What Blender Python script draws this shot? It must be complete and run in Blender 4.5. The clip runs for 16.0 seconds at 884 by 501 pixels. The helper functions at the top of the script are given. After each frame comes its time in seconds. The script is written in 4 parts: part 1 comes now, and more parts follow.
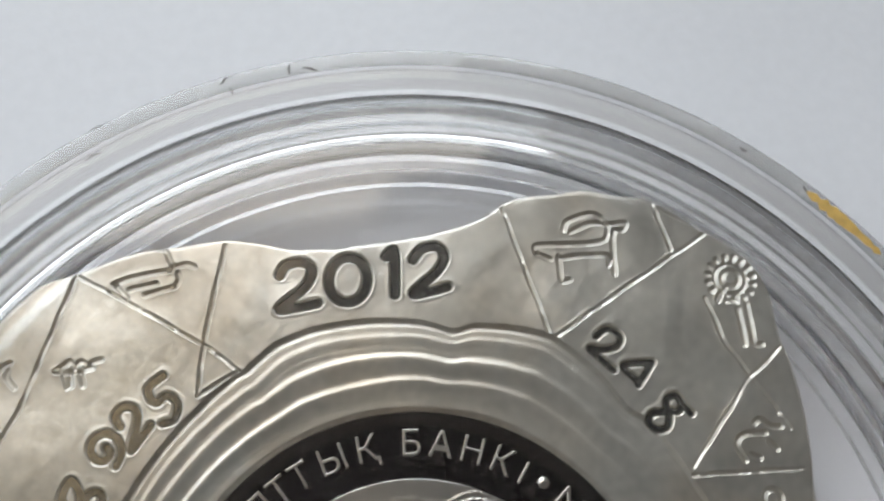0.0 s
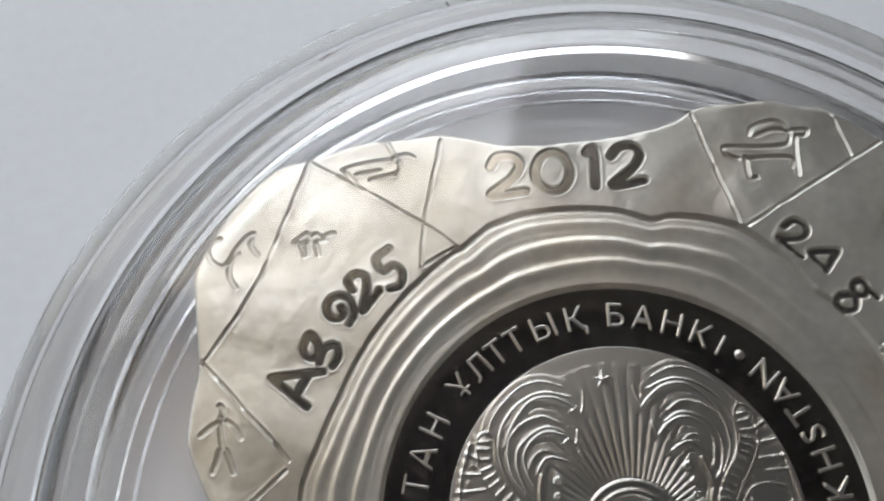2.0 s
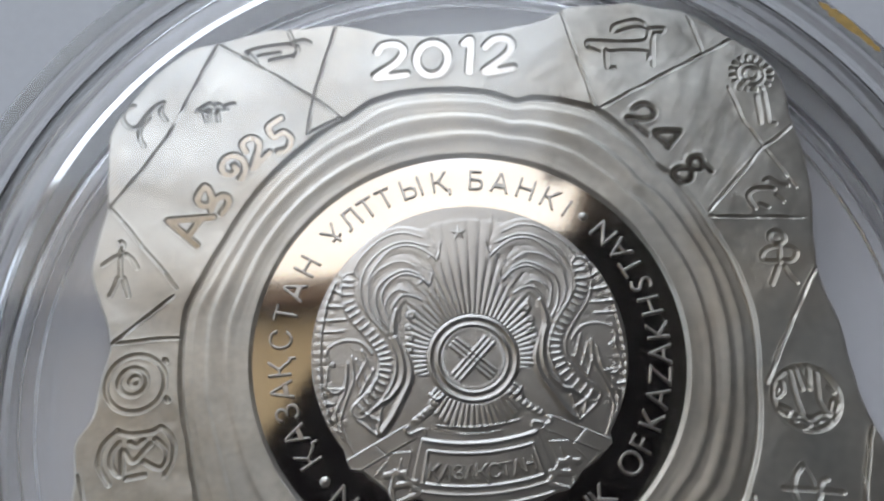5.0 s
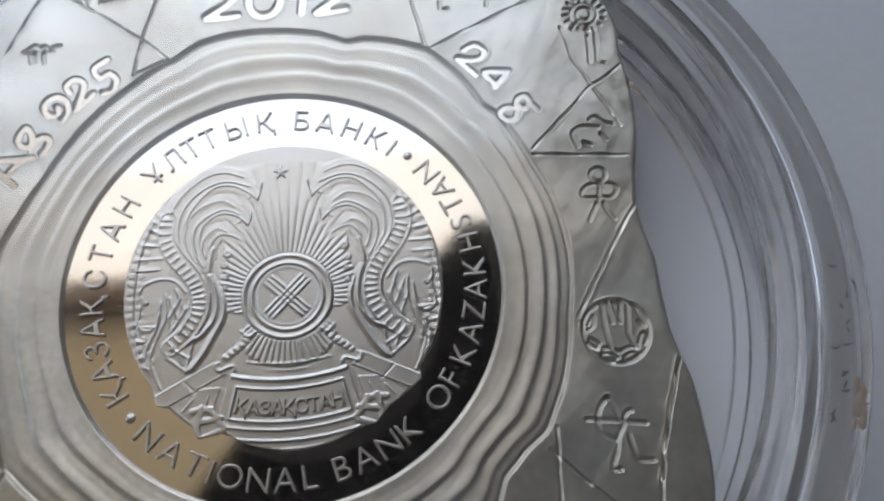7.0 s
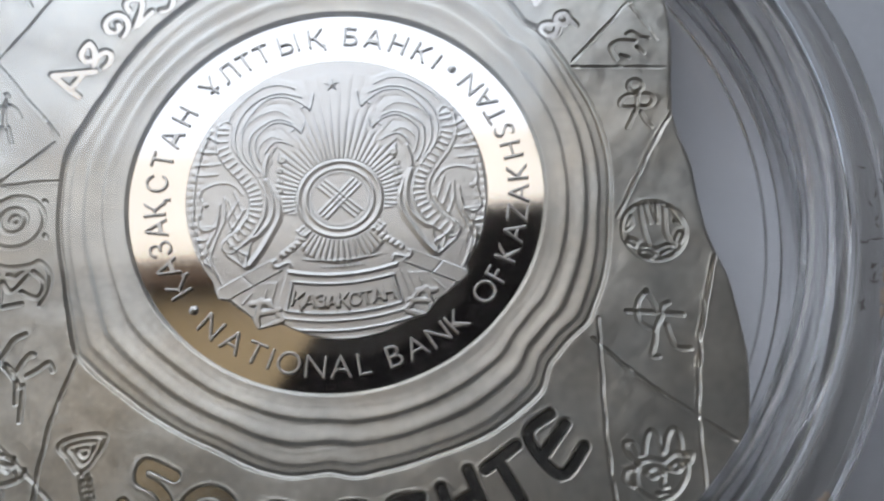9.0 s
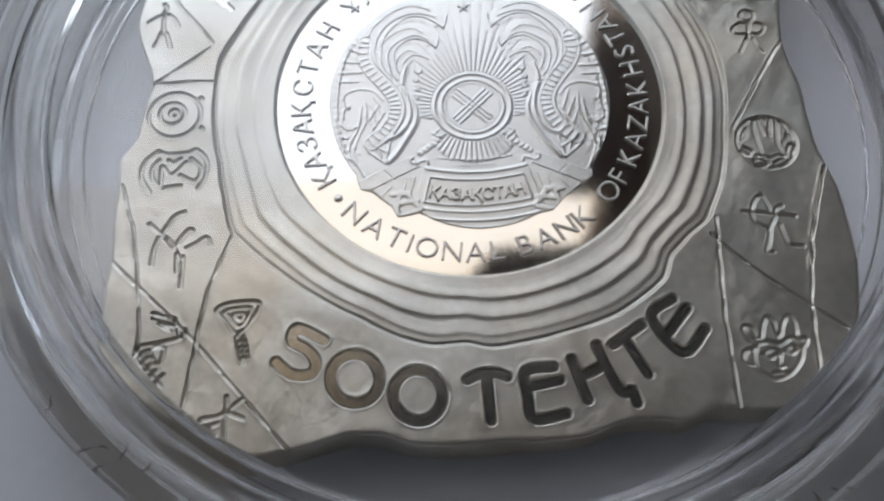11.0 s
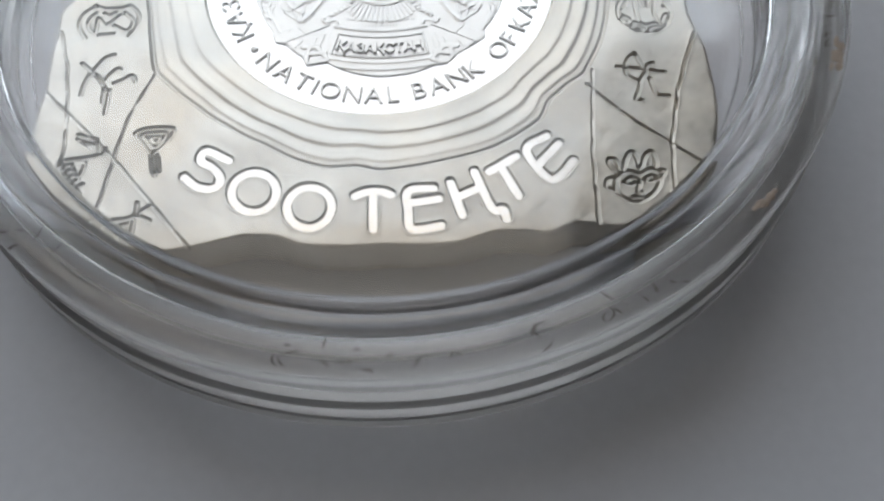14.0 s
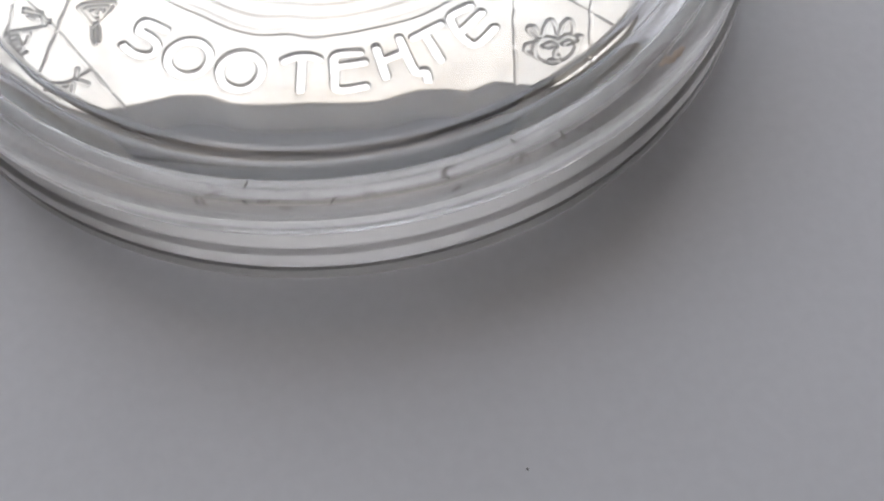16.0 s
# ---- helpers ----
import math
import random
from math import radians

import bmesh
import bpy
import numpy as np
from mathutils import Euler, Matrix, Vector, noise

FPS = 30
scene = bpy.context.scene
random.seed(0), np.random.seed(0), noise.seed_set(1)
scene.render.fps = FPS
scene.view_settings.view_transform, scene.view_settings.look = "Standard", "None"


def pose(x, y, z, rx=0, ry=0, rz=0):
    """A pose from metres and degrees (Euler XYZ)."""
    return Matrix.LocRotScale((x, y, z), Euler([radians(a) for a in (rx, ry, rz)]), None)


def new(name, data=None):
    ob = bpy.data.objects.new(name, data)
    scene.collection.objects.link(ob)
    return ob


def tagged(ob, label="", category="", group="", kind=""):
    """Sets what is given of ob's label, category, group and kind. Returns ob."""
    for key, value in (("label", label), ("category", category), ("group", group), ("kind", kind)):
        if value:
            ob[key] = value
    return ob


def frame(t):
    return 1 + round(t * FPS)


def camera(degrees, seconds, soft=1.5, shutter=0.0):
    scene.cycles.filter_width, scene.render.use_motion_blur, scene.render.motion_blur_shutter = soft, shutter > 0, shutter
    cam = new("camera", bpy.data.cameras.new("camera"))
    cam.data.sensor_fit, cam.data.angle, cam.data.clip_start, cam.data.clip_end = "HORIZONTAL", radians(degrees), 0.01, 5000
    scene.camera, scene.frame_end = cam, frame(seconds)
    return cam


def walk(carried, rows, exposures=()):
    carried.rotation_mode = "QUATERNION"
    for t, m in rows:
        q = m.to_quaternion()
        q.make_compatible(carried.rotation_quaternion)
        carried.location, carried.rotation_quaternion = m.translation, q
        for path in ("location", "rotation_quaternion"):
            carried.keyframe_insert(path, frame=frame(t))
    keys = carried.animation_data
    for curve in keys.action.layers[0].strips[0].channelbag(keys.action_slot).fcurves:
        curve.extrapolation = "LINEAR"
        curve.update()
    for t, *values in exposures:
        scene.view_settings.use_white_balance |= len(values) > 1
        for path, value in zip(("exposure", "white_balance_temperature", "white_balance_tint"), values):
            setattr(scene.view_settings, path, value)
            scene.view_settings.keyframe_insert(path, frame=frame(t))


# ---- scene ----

MM = 0.001
COIN_TOP = 4.0          # height of the coin's field over the table, mm

# ---- camera ----
cam = camera(50.21, 16.0, soft=2.4)
ROWS = [  # seconds, place in mm, turn in degrees
    (0.0, -0.68, 2.88, 37.08, 19.68, -3.32, -8.98),
    (0.5, -2.11, 2.18, 37.80, 18.88, -1.63, -7.88),
    (1.0, -3.92, 0.82, 37.84, 19.79, -1.47, -7.66),
    (1.5, -5.43, -0.95, 37.60, 21.53, -1.14, -7.14),
    (2.0, -7.57, -3.46, 37.49, 23.15, -0.95, -6.67),
    (2.5, -9.42, -5.72, 37.21, 23.71, -1.03, -5.93),
    (3.0, -9.46, -7.00, 37.11, 23.46, -1.43, -5.26),
    (3.2, -9.13, -7.36, 37.09, 23.33, -1.67, -5.04),
    (5.3, -0.51, -11.43, 39.81, 23.43, 0.36, -4.23),
    (5.5, 0.32, -11.18, 39.77, 23.06, 0.19, -4.44),
    (6.0, 2.85, -11.73, 38.79, 23.35, 0.07, -4.63),
    (6.5, 4.25, -12.68, 38.83, 23.16, 0.08, -4.63),
    (7.0, 4.89, -13.58, 38.77, 22.61, -0.36, -4.97),
    (7.5, 5.25, -14.88, 38.18, 23.19, -0.49, -4.93),
    (8.0, 5.27, -15.85, 38.21, 23.09, -0.32, -4.69),
    (8.5, 4.87, -16.79, 38.75, 22.60, 0.04, -4.77),
    (9.0, 3.20, -17.27, 39.23, 21.73, 0.31, -4.66),
    (9.5, 1.52, -18.71, 39.29, 22.97, 0.52, -4.15),
    (10.0, -0.46, -20.00, 39.39, 23.12, 0.49, -3.70),
    (10.2, -0.96, -20.44, 39.57, 23.08, 0.45, -3.57),
    (12.3, -2.32, -30.92, 39.30, 28.10, 1.39, 0.09),
    (12.5, -1.71, -31.73, 39.45, 28.33, 1.72, 0.24),
    (13.0, -0.13, -33.02, 39.21, 28.44, 1.42, 0.28),
    (13.5, 1.66, -33.95, 38.91, 28.76, 0.83, -0.06),
    (14.0, 3.04, -34.35, 38.77, 27.87, 0.35, -0.44),
    (14.5, 4.97, -35.47, 38.48, 27.56, 0.35, -0.74),
    (15.0, 6.68, -36.90, 38.11, 27.03, 0.77, -0.83),
    (15.5, 7.28, -38.28, 38.07, 26.64, 1.31, -0.43),
    (16.0, 6.93, -40.44, 37.74, 27.34, 1.17, -0.24),
]
EXPOSURES = [(0.0, 0.40, 6820, 10), (1.5, 0.22, 6780, 11), (3.2, -0.03, 6700, 12), (5.5, -0.56, 6250, 12), (8.0, -0.66, 6200, 12), (10.0, -0.63, 6200, 12), (12.5, -0.76, 6620, 13), (14.0, -0.70, 6600, 11), (15.0, -0.47, 6700, 13), (16.0, -0.22, 6850, 16)]
walk(cam, [(t, pose(x * MM, y * MM, z * MM, rx, ry, rz)) for t, x, y, z, rx, ry, rz in ROWS], EXPOSURES)

# ---- light: a tall window beside the table, sky behind it ----
world = bpy.data.worlds.new("sky")
scene.world = world
world.use_nodes = True
sky = world.node_tree.nodes.new("ShaderNodeTexSky")
sky.sky_type, sky.sun_disc = "NISHITA", False
sky.sun_elevation, sky.sun_rotation = radians(35), radians(200)
world.node_tree.links.new(sky.outputs[0], world.node_tree.nodes["Background"].inputs[0])
world.node_tree.nodes["Background"].inputs[1].default_value = 0.08

WIN_X0, WIN_X1, WIN_Z0, WIN_Z1, WIN_Y = -1.0, 0.24, 0.05, 2.04, 0.78
WIN_LOW_X1, WIN_TOP_X1, WIN_MID, WIN_BLIND = 0.40, 0.33, 1.0, 1.52      # the lower part is wider
# clear panes below, a warm blind drawn over the top
for name, x_end, low, high, watts, tint in (("window_light", WIN_LOW_X1, WIN_Z0, WIN_MID, 13.5, (0.84, 0.93, 1.0)), ("upper_window_light", WIN_X1, WIN_MID, WIN_BLIND, 5.2, (0.88, 0.94, 1.0)), ("blind_light", WIN_TOP_X1, WIN_BLIND, WIN_Z1, 4.2, (1.0, 0.92, 0.78))):
    lamp = bpy.data.lights.new(name, "AREA")
    lamp.shape, lamp.size, lamp.size_y = "RECTANGLE", x_end - WIN_X0, high - low
    lamp.energy, lamp.color = watts, tint
    window_light = new(name, lamp)
    window_light.matrix_world = pose((WIN_X0 + x_end) / 2, WIN_Y + 0.06, (low + high) / 2, -90, 0, 0)
SIDE_Y0, SIDE_Y1, SIDE_Z0, SIDE_Z1, SIDE_X = 0.0, 0.70, 0.10, 1.15, -1.1
lamp = bpy.data.lights.new("side_window_light", "AREA")
lamp.shape, lamp.size, lamp.size_y = "RECTANGLE", SIDE_Z1 - SIDE_Z0, SIDE_Y1 - SIDE_Y0
lamp.energy, lamp.color = 3.6, (0.80, 0.91, 1.0)
side_light = new("side_window_light", lamp)
side_light.matrix_world = pose(SIDE_X - 0.06, (SIDE_Y0 + SIDE_Y1) / 2, (SIDE_Z0 + SIDE_Z1) / 2, 0, -90, 0)


# ---- materials ----
def material(name, colour, rough=0.5, metal=0.0, grain=0.0, grain_size=0.001, stain=0.0, stain_size=0.01, bump=0.0, rough_var=0.0, tint=None, tint_size=0.01, **inputs):
    """A surface with fine grain and larger stains, at sizes in metres."""
    m = bpy.data.materials.new(name)
    m.use_nodes = True
    nt = m.node_tree
    bsdf = nt.nodes["Principled BSDF"]
    bsdf.inputs["Roughness"].default_value = rough
    bsdf.inputs["Metallic"].default_value = metal
    bsdf.inputs["Base Color"].default_value = (*colour, 1)
    for key, value in inputs.items():
        bsdf.inputs[key.replace("_", " ")].default_value = value
    if grain or stain or bump or rough_var:
        co = nt.nodes.new("ShaderNodeTexCoord")
        fine = nt.nodes.new("ShaderNodeTexNoise")
        fine.inputs["Scale"].default_value, fine.inputs["Detail"].default_value = 1 / grain_size, 4
        wide = nt.nodes.new("ShaderNodeTexNoise")
        wide.inputs["Scale"].default_value, wide.inputs["Detail"].default_value = 1 / stain_size, 5
        for n in (fine, wide):
            nt.links.new(co.outputs["Object"], n.inputs["Vector"])
        last = None
        for n, amount in ((fine, grain), (wide, stain)):
            if not amount:
                continue
            ramp = nt.nodes.new("ShaderNodeMapRange")
            ramp.inputs[1].default_value, ramp.inputs[2].default_value = 0.3, 0.7
            ramp.inputs[3].default_value, ramp.inputs[4].default_value = 1 - amount, 1 + amount * 0.3
            nt.links.new(n.outputs["Fac"], ramp.inputs[0])
            mix = nt.nodes.new("ShaderNodeMix")
            mix.data_type, mix.blend_type = "RGBA", "MULTIPLY"
            mix.inputs["Factor"].default_value = 1
            mix.inputs["A"].default_value = (*colour, 1)
            if last:
                nt.links.new(last.outputs["Result"], mix.inputs["A"])
            nt.links.new(ramp.outputs[0], mix.inputs["B"])
            last = mix
        if tint and last:
            patch = nt.nodes.new("ShaderNodeTexNoise")
            patch.inputs["Scale"].default_value, patch.inputs["Detail"].default_value, patch.inputs["Distortion"].default_value = 1 / tint_size, 6, 0.6
            nt.links.new(co.outputs["Object"], patch.inputs["Vector"])
            share = nt.nodes.new("ShaderNodeMapRange")
            share.inputs[1].default_value, share.inputs[2].default_value = 0.45, 0.72
            nt.links.new(patch.outputs["Fac"], share.inputs[0])
            mix = nt.nodes.new("ShaderNodeMix")
            mix.data_type, mix.blend_type = "RGBA", "MULTIPLY"
            mix.inputs["B"].default_value = (*tint, 1)
            nt.links.new(share.outputs[0], mix.inputs["Factor"])
            nt.links.new(last.outputs["Result"], mix.inputs["A"])
            last = mix
        if last:
            nt.links.new(last.outputs["Result"], bsdf.inputs["Base Color"])
        if rough_var:
            rr = nt.nodes.new("ShaderNodeMapRange")
            rr.inputs[3].default_value, rr.inputs[4].default_value = rough - rough_var, rough + rough_var
            nt.links.new(wide.outputs["Fac"], rr.inputs[0])
            nt.links.new(rr.outputs[0], bsdf.inputs["Roughness"])
        if bump:
            b = nt.nodes.new("ShaderNodeBump")
            b.inputs["Strength"].default_value, b.inputs["Distance"].default_value = 1.0, bump
            nt.links.new(fine.outputs["Fac"], b.inputs["Height"])
            nt.links.new(b.outputs[0], bsdf.inputs["Normal"])
    return m


def milky(m, share, colour=(0.97, 0.95, 0.93)):
    """Clouded plastic: part of the light that falls on its far side comes through scattered."""
    nt = m.node_tree
    mix, cloud = nt.nodes.new("ShaderNodeMixShader"), nt.nodes.new("ShaderNodeBsdfTranslucent")
    mix.inputs[0].default_value = share
    cloud.inputs["Color"].default_value = (*colour, 1)
    nt.links.new(nt.nodes["Principled BSDF"].outputs[0], mix.inputs[1])
    nt.links.new(cloud.outputs[0], mix.inputs[2])
    nt.links.new(mix.outputs[0], nt.nodes["Material Output"].inputs["Surface"])
    return m


def thin(m, share):
    """Thin clear walls: part of the light goes straight through."""
    nt = m.node_tree
    out = nt.nodes["Material Output"].inputs["Surface"]
    mix, clear = nt.nodes.new("ShaderNodeMixShader"), nt.nodes.new("ShaderNodeBsdfTransparent")
    mix.inputs[0].default_value = share
    nt.links.new(out.links[0].from_socket, mix.inputs[1])
    nt.links.new(clear.outputs[0], mix.inputs[2])
    nt.links.new(mix.outputs[0], out)
    return m


def frosted(m, rough, matte=0.0):
    """Swap the metal's gloss for an even frosted one with no long glare."""
    nt = m.node_tree
    old = nt.nodes["Principled BSDF"]
    gloss = nt.nodes.new("ShaderNodeBsdfAnisotropic")
    gloss.distribution = "BECKMANN"
    gloss.inputs["Roughness"].default_value = rough
    for link in list(nt.links):
        if link.to_node == old and link.to_socket.name in ("Base Color", "Normal"):
            nt.links.new(link.from_socket, gloss.inputs["Color" if link.to_socket.name == "Base Color" else "Normal"])
    dull, mix = nt.nodes.new("ShaderNodeBsdfDiffuse"), nt.nodes.new("ShaderNodeMixShader")
    mix.inputs[0].default_value = matte
    for link in list(nt.links):
        if link.to_node == gloss and link.to_socket.name in ("Color", "Normal"):
            nt.links.new(link.from_socket, dull.inputs[link.to_socket.name])
    nt.links.new(gloss.outputs[0], mix.inputs[1])
    nt.links.new(dull.outputs[0], mix.inputs[2])
    nt.links.new(mix.outputs[0], nt.nodes["Material Output"].inputs["Surface"])
    nt.nodes.remove(old)
    return m


SILVER = material("frosted_silver", (0.635, 0.607, 0.55), 0.38, 1.0, grain=0.14, grain_size=0.0003, stain=0.20, stain_size=0.003, bump=0.000002, rough_var=0.04, tint=(0.95, 0.89, 0.82), tint_size=0.006)
EMBLEM = material("sandblasted_silver", (0.62, 0.59, 0.55), 0.38, 1.0, grain=0.06, grain_size=0.0001, stain=0.05, stain_size=0.003, bump=0.000001)
frosted(SILVER, 0.37, 0.16)
frosted(EMBLEM, 0.34, 0.04)
MIRROR = material("polished_silver", (0.92, 0.88, 0.83), 0.075, 1.0, stain=0.04, stain_size=0.002)
ACRYLIC = material("clear_acrylic", (0.985, 0.985, 0.99), 0.06, 0.0, IOR=1.49, Transmission_Weight=1.0)
HAZY = material("worn_clear_acrylic", (0.985, 0.98, 0.985), 0.015, 0.0, IOR=1.46, Transmission_Weight=1.0)
FOOT = material("clear_foot_acrylic", (0.985, 0.98, 0.985), 0.015, 0.0, IOR=1.46, Transmission_Weight=1.0)
TRAYCLEAR = material("clear_tray_acrylic", (0.985, 0.98, 0.985), 0.015, 0.0, IOR=1.46, Transmission_Weight=1.0)
for m, cloudy, straight in ((HAZY, 0.14, 0.08), (FOOT, 0.44, 0.08), (TRAYCLEAR, 0.10, 0.05)):
    milky(m, cloudy)
    thin(m, straight)
frosted(MIRROR, 0.05)
SATIN = material("satin_silver", (0.86, 0.82, 0.76), 0.2, 1.0, grain=0.08, grain_size=0.0002, stain=0.10, stain_size=0.001)
frosted(SATIN, 0.20, 0.03)
TABLE = material("white_laminate", (0.72, 0.72, 0.75), 0.45, 0.0, grain=0.03, grain_size=0.0006, stain=0.05, stain_size=0.02, bump=0.00001)
GLUE = material("yellowed_glue", (0.62, 0.40, 0.12), 0.45, 0.0, grain=0.3, grain_size=0.0005)
STAIN = material("brown_stain", (0.40, 0.31, 0.24), 0.5, 0.0, grain=0.25, grain_size=0.0004)
DIRT = material("dark_grime", (0.08, 0.075, 0.08), 0.8)
GRIME = material("brown_grime", (0.13, 0.11, 0.10), 0.7, 0.0, grain=0.3, grain_size=0.0002)
DIM = material("brown_wallpaper", (0.15, 0.10, 0.07), 0.8, 0.0, stain=0.1, stain_size=0.3)
PLASTER = material("grey_plaster", (0.45, 0.42, 0.38), 0.8, 0.0, stain=0.08, stain_size=0.5)
TAN = material("tan_ceiling_paint", (0.66, 0.52, 0.32), 0.8, 0.0, stain=0.08, stain_size=0.5)
# near black for the added overhead sheet that replaces the phone's dark reflection
PHONE_BLACK = material("phone_black", (0.006, 0.0045, 0.005), 0.9, 0.0, grain=0.3, grain_size=0.05, Specular_IOR_Level=0.1)
FLOORWOOD = material("brown_floor", (0.22, 0.13, 0.07), 0.5, 0.0, grain=0.2, grain_size=0.05)
PAINT = material("white_paint", (0.8, 0.8, 0.78), 0.4, 0.0, stain=0.04, stain_size=0.2)


# ---- mesh helpers ----
def quad_mesh(name, xyz, quads, mat, parent=None, label="", sharp=None):
    """A large mesh from numpy arrays of corners (mm) and four-cornered faces."""
    me = bpy.data.meshes.new(name)
    me.vertices.add(len(xyz))
    me.vertices.foreach_set("co", (np.asarray(xyz) * MM).ravel())
    me.loops.add(quads.size)
    me.loops.foreach_set("vertex_index", quads.ravel())
    me.polygons.add(len(quads))
    me.polygons.foreach_set("loop_start", np.arange(0, quads.size, 4))
    me.update(calc_edges=True)
    me.polygons.foreach_set("use_smooth", np.ones(len(quads), bool))
    me.materials.append(mat)
    if sharp:
        me.set_sharp_from_angle(angle=radians(sharp))
    me.validate()
    ob = new(name, me)
    ob.parent = parent
    return tagged(ob, label)


def part(name, bm, mat, parent=None, label="", smooth=False):
    me = bpy.data.meshes.new(name)
    bm.to_mesh(me)
    bm.free()
    me.materials.append(mat)
    if smooth:
        me.polygons.foreach_set("use_smooth", np.ones(len(me.polygons), bool))
    ob = new(name, me)
    ob.parent = parent
    return tagged(ob, label)


def box(x0, x1, y0, y1, z0, z1, bevel=0.0):
    bm = bmesh.new()
    bmesh.ops.create_cube(bm, size=1, matrix=Matrix.LocRotScale(((x0 + x1) / 2, (y0 + y1) / 2, (z0 + z1) / 2), None, (x1 - x0, y1 - y0, z1 - z0)))
    if bevel:
        bmesh.ops.bevel(bm, geom=bm.edges[:], offset=bevel, segments=2, affect="EDGES")
    return bm


def joined(pieces):
    bm = bmesh.new()
    for b in pieces:
        me = bpy.data.meshes.new("piece")
        b.to_mesh(me)
        b.free()
        bm.from_mesh(me)
        bpy.data.meshes.remove(me)
    return bm


def polar_quads(rings, turns):
    """Faces of a grid of rings by turns corners, closed round the turn."""
    i, j = np.meshgrid(np.arange(rings - 1), np.arange(turns), indexing="ij")
    k = (j + 1) % turns
    return np.stack([i * turns + j, (i + 1) * turns + j, (i + 1) * turns + k, i * turns + k], -1).reshape(-1, 4)


def lathe(name, profile, mat, parent, label="", turns=288, sharp=28, z0=0.0):
    """A solid turned about the upright axis from a closed profile of (radius, height) in mm."""
    p = [profile[0]]
    for (r0, h0), (r1, h1) in zip(profile, profile[1:]):  # narrow bands keep the flats flat beside their corners
        n = math.hypot(r1 - r0, h1 - h0)
        if n > 0.5:
            k = 0.03 / n
            p += [(r0 + (r1 - r0) * k, h0 + (h1 - h0) * k), (r1 - (r1 - r0) * k, h1 - (h1 - h0) * k)]
        p.append((r1, h1))
    p = np.array(p, float)
    a = np.linspace(0, 2 * np.pi, turns, endpoint=False)
    xyz = np.stack([p[:, :1] * np.cos(a), p[:, :1] * np.sin(a), np.repeat(p[:, 1:] + z0, turns, 1)], -1).reshape(-1, 3)
    return quad_mesh(name, xyz, polar_quads(len(p), turns), mat, parent, label, sharp)


def stroke_distance(x, y, stroke, far=1.0):
    """The distance in mm of points from a polyline, or far where it is more."""
    d = np.full(x.shape, far)
    for (ax, ay), (bx, by) in zip(stroke, stroke[1:]):
        near = np.nonzero((x > min(ax, bx) - far) & (x < max(ax, bx) + far) & (y > min(ay, by) - far) & (y < max(ay, by) + far))[0]
        if not len(near):
            continue
        px, py, dx, dy = x[near] - ax, y[near] - ay, bx - ax, by - ay
        t = np.clip((px * dx + py * dy) / (dx * dx + dy * dy + 1e-9), 0, 1)
        d[near] = np.minimum(d[near], np.hypot(px - t * dx, py - t * dy))
    return d


def curved(stroke, steps=5):
    """A stroke drawn round through its corners."""
    if len(stroke) < 3:
        return stroke
    p = [np.array(q) for q in stroke]
    loop = np.allclose(p[0], p[-1])
    out = []
    for n in range(len(p) - 1):
        a = p[n - 1] if n else (p[-2] if loop else p[0])
        d = p[n + 2] if n + 2 < len(p) else (p[1] if loop else p[-1])
        b, c = p[n], p[n + 1]
        for t in np.linspace(0, 1, steps, endpoint=False):
            out.append(tuple(0.5 * (2 * b + (c - a) * t + (2 * a - 5 * b + 4 * c - d) * t * t + (3 * b - a - 3 * c + d) * t**3)))
    return out + [tuple(p[-1])]


def ring_stroke(cx, cy, r, n=28):
    return [(cx + r * math.cos(a), cy + r * math.sin(a)) for a in np.linspace(0, 2 * math.pi, n)]


def dent(d, half, depth):
    """A rounded groove of that half width."""
    return -depth * np.clip(1 - d / half, 0, 1) ** 0.9


def smoothstep(s):
    s = np.clip(s, 0, 1)
    return s * s * (3 - 2 * s)


def wobble(a, seed, waves=(2, 3, 5, 7, 11, 16)):
    """A smooth uneven line round the turn, about -1 to 1."""
    rng = np.random.RandomState(seed)
    return sum(rng.uniform(0.4, 1.0) / (1 + 0.12 * w) * np.sin(w * a + rng.uniform(0, 6.28)) for w in waves) / 2.2


def relief_noise(x, y, size, seed):
    """Soft hammered unevenness, about -1 to 1, with dents of that size in mm."""
    rng = np.random.RandomState(seed)
    out = np.zeros_like(x)
    for _ in range(22):
        a, k = rng.uniform(0, 6.28), 6.28 / size * rng.uniform(0.5, 1.6)
        out += np.sin(k * (x * np.cos(a) + y * np.sin(a)) + rng.uniform(0, 6.28))
    return out / 6


# ---- the room that closes the place ----
# outline of an added sheet, shaped to give the phone's dark in the ring
PHONE_SHEET = [(-1.095, -1.295), (-1.0, -0.3), (-0.62, 0.0), (-0.45, 0.22), (-0.31, 0.40), (-0.2, 0.54), (-0.02, 0.66), (0.06, 0.70), (0.13, 0.775), (1.195, 0.775), (1.195, -1.295)]


def slab(outline, z0, z1):
    """A flat board of that outline between two heights."""
    bm = bmesh.new()
    low = bm.faces.new([bm.verts.new((x, y, z0)) for x, y in outline])
    top = bmesh.ops.extrude_face_region(bm, geom=[low])["geom"]
    bmesh.ops.translate(bm, verts=[v for v in top if isinstance(v, bmesh.types.BMVert)], vec=(0, 0, z1 - z0))
    bmesh.ops.recalc_face_normals(bm, faces=bm.faces)
    return bm


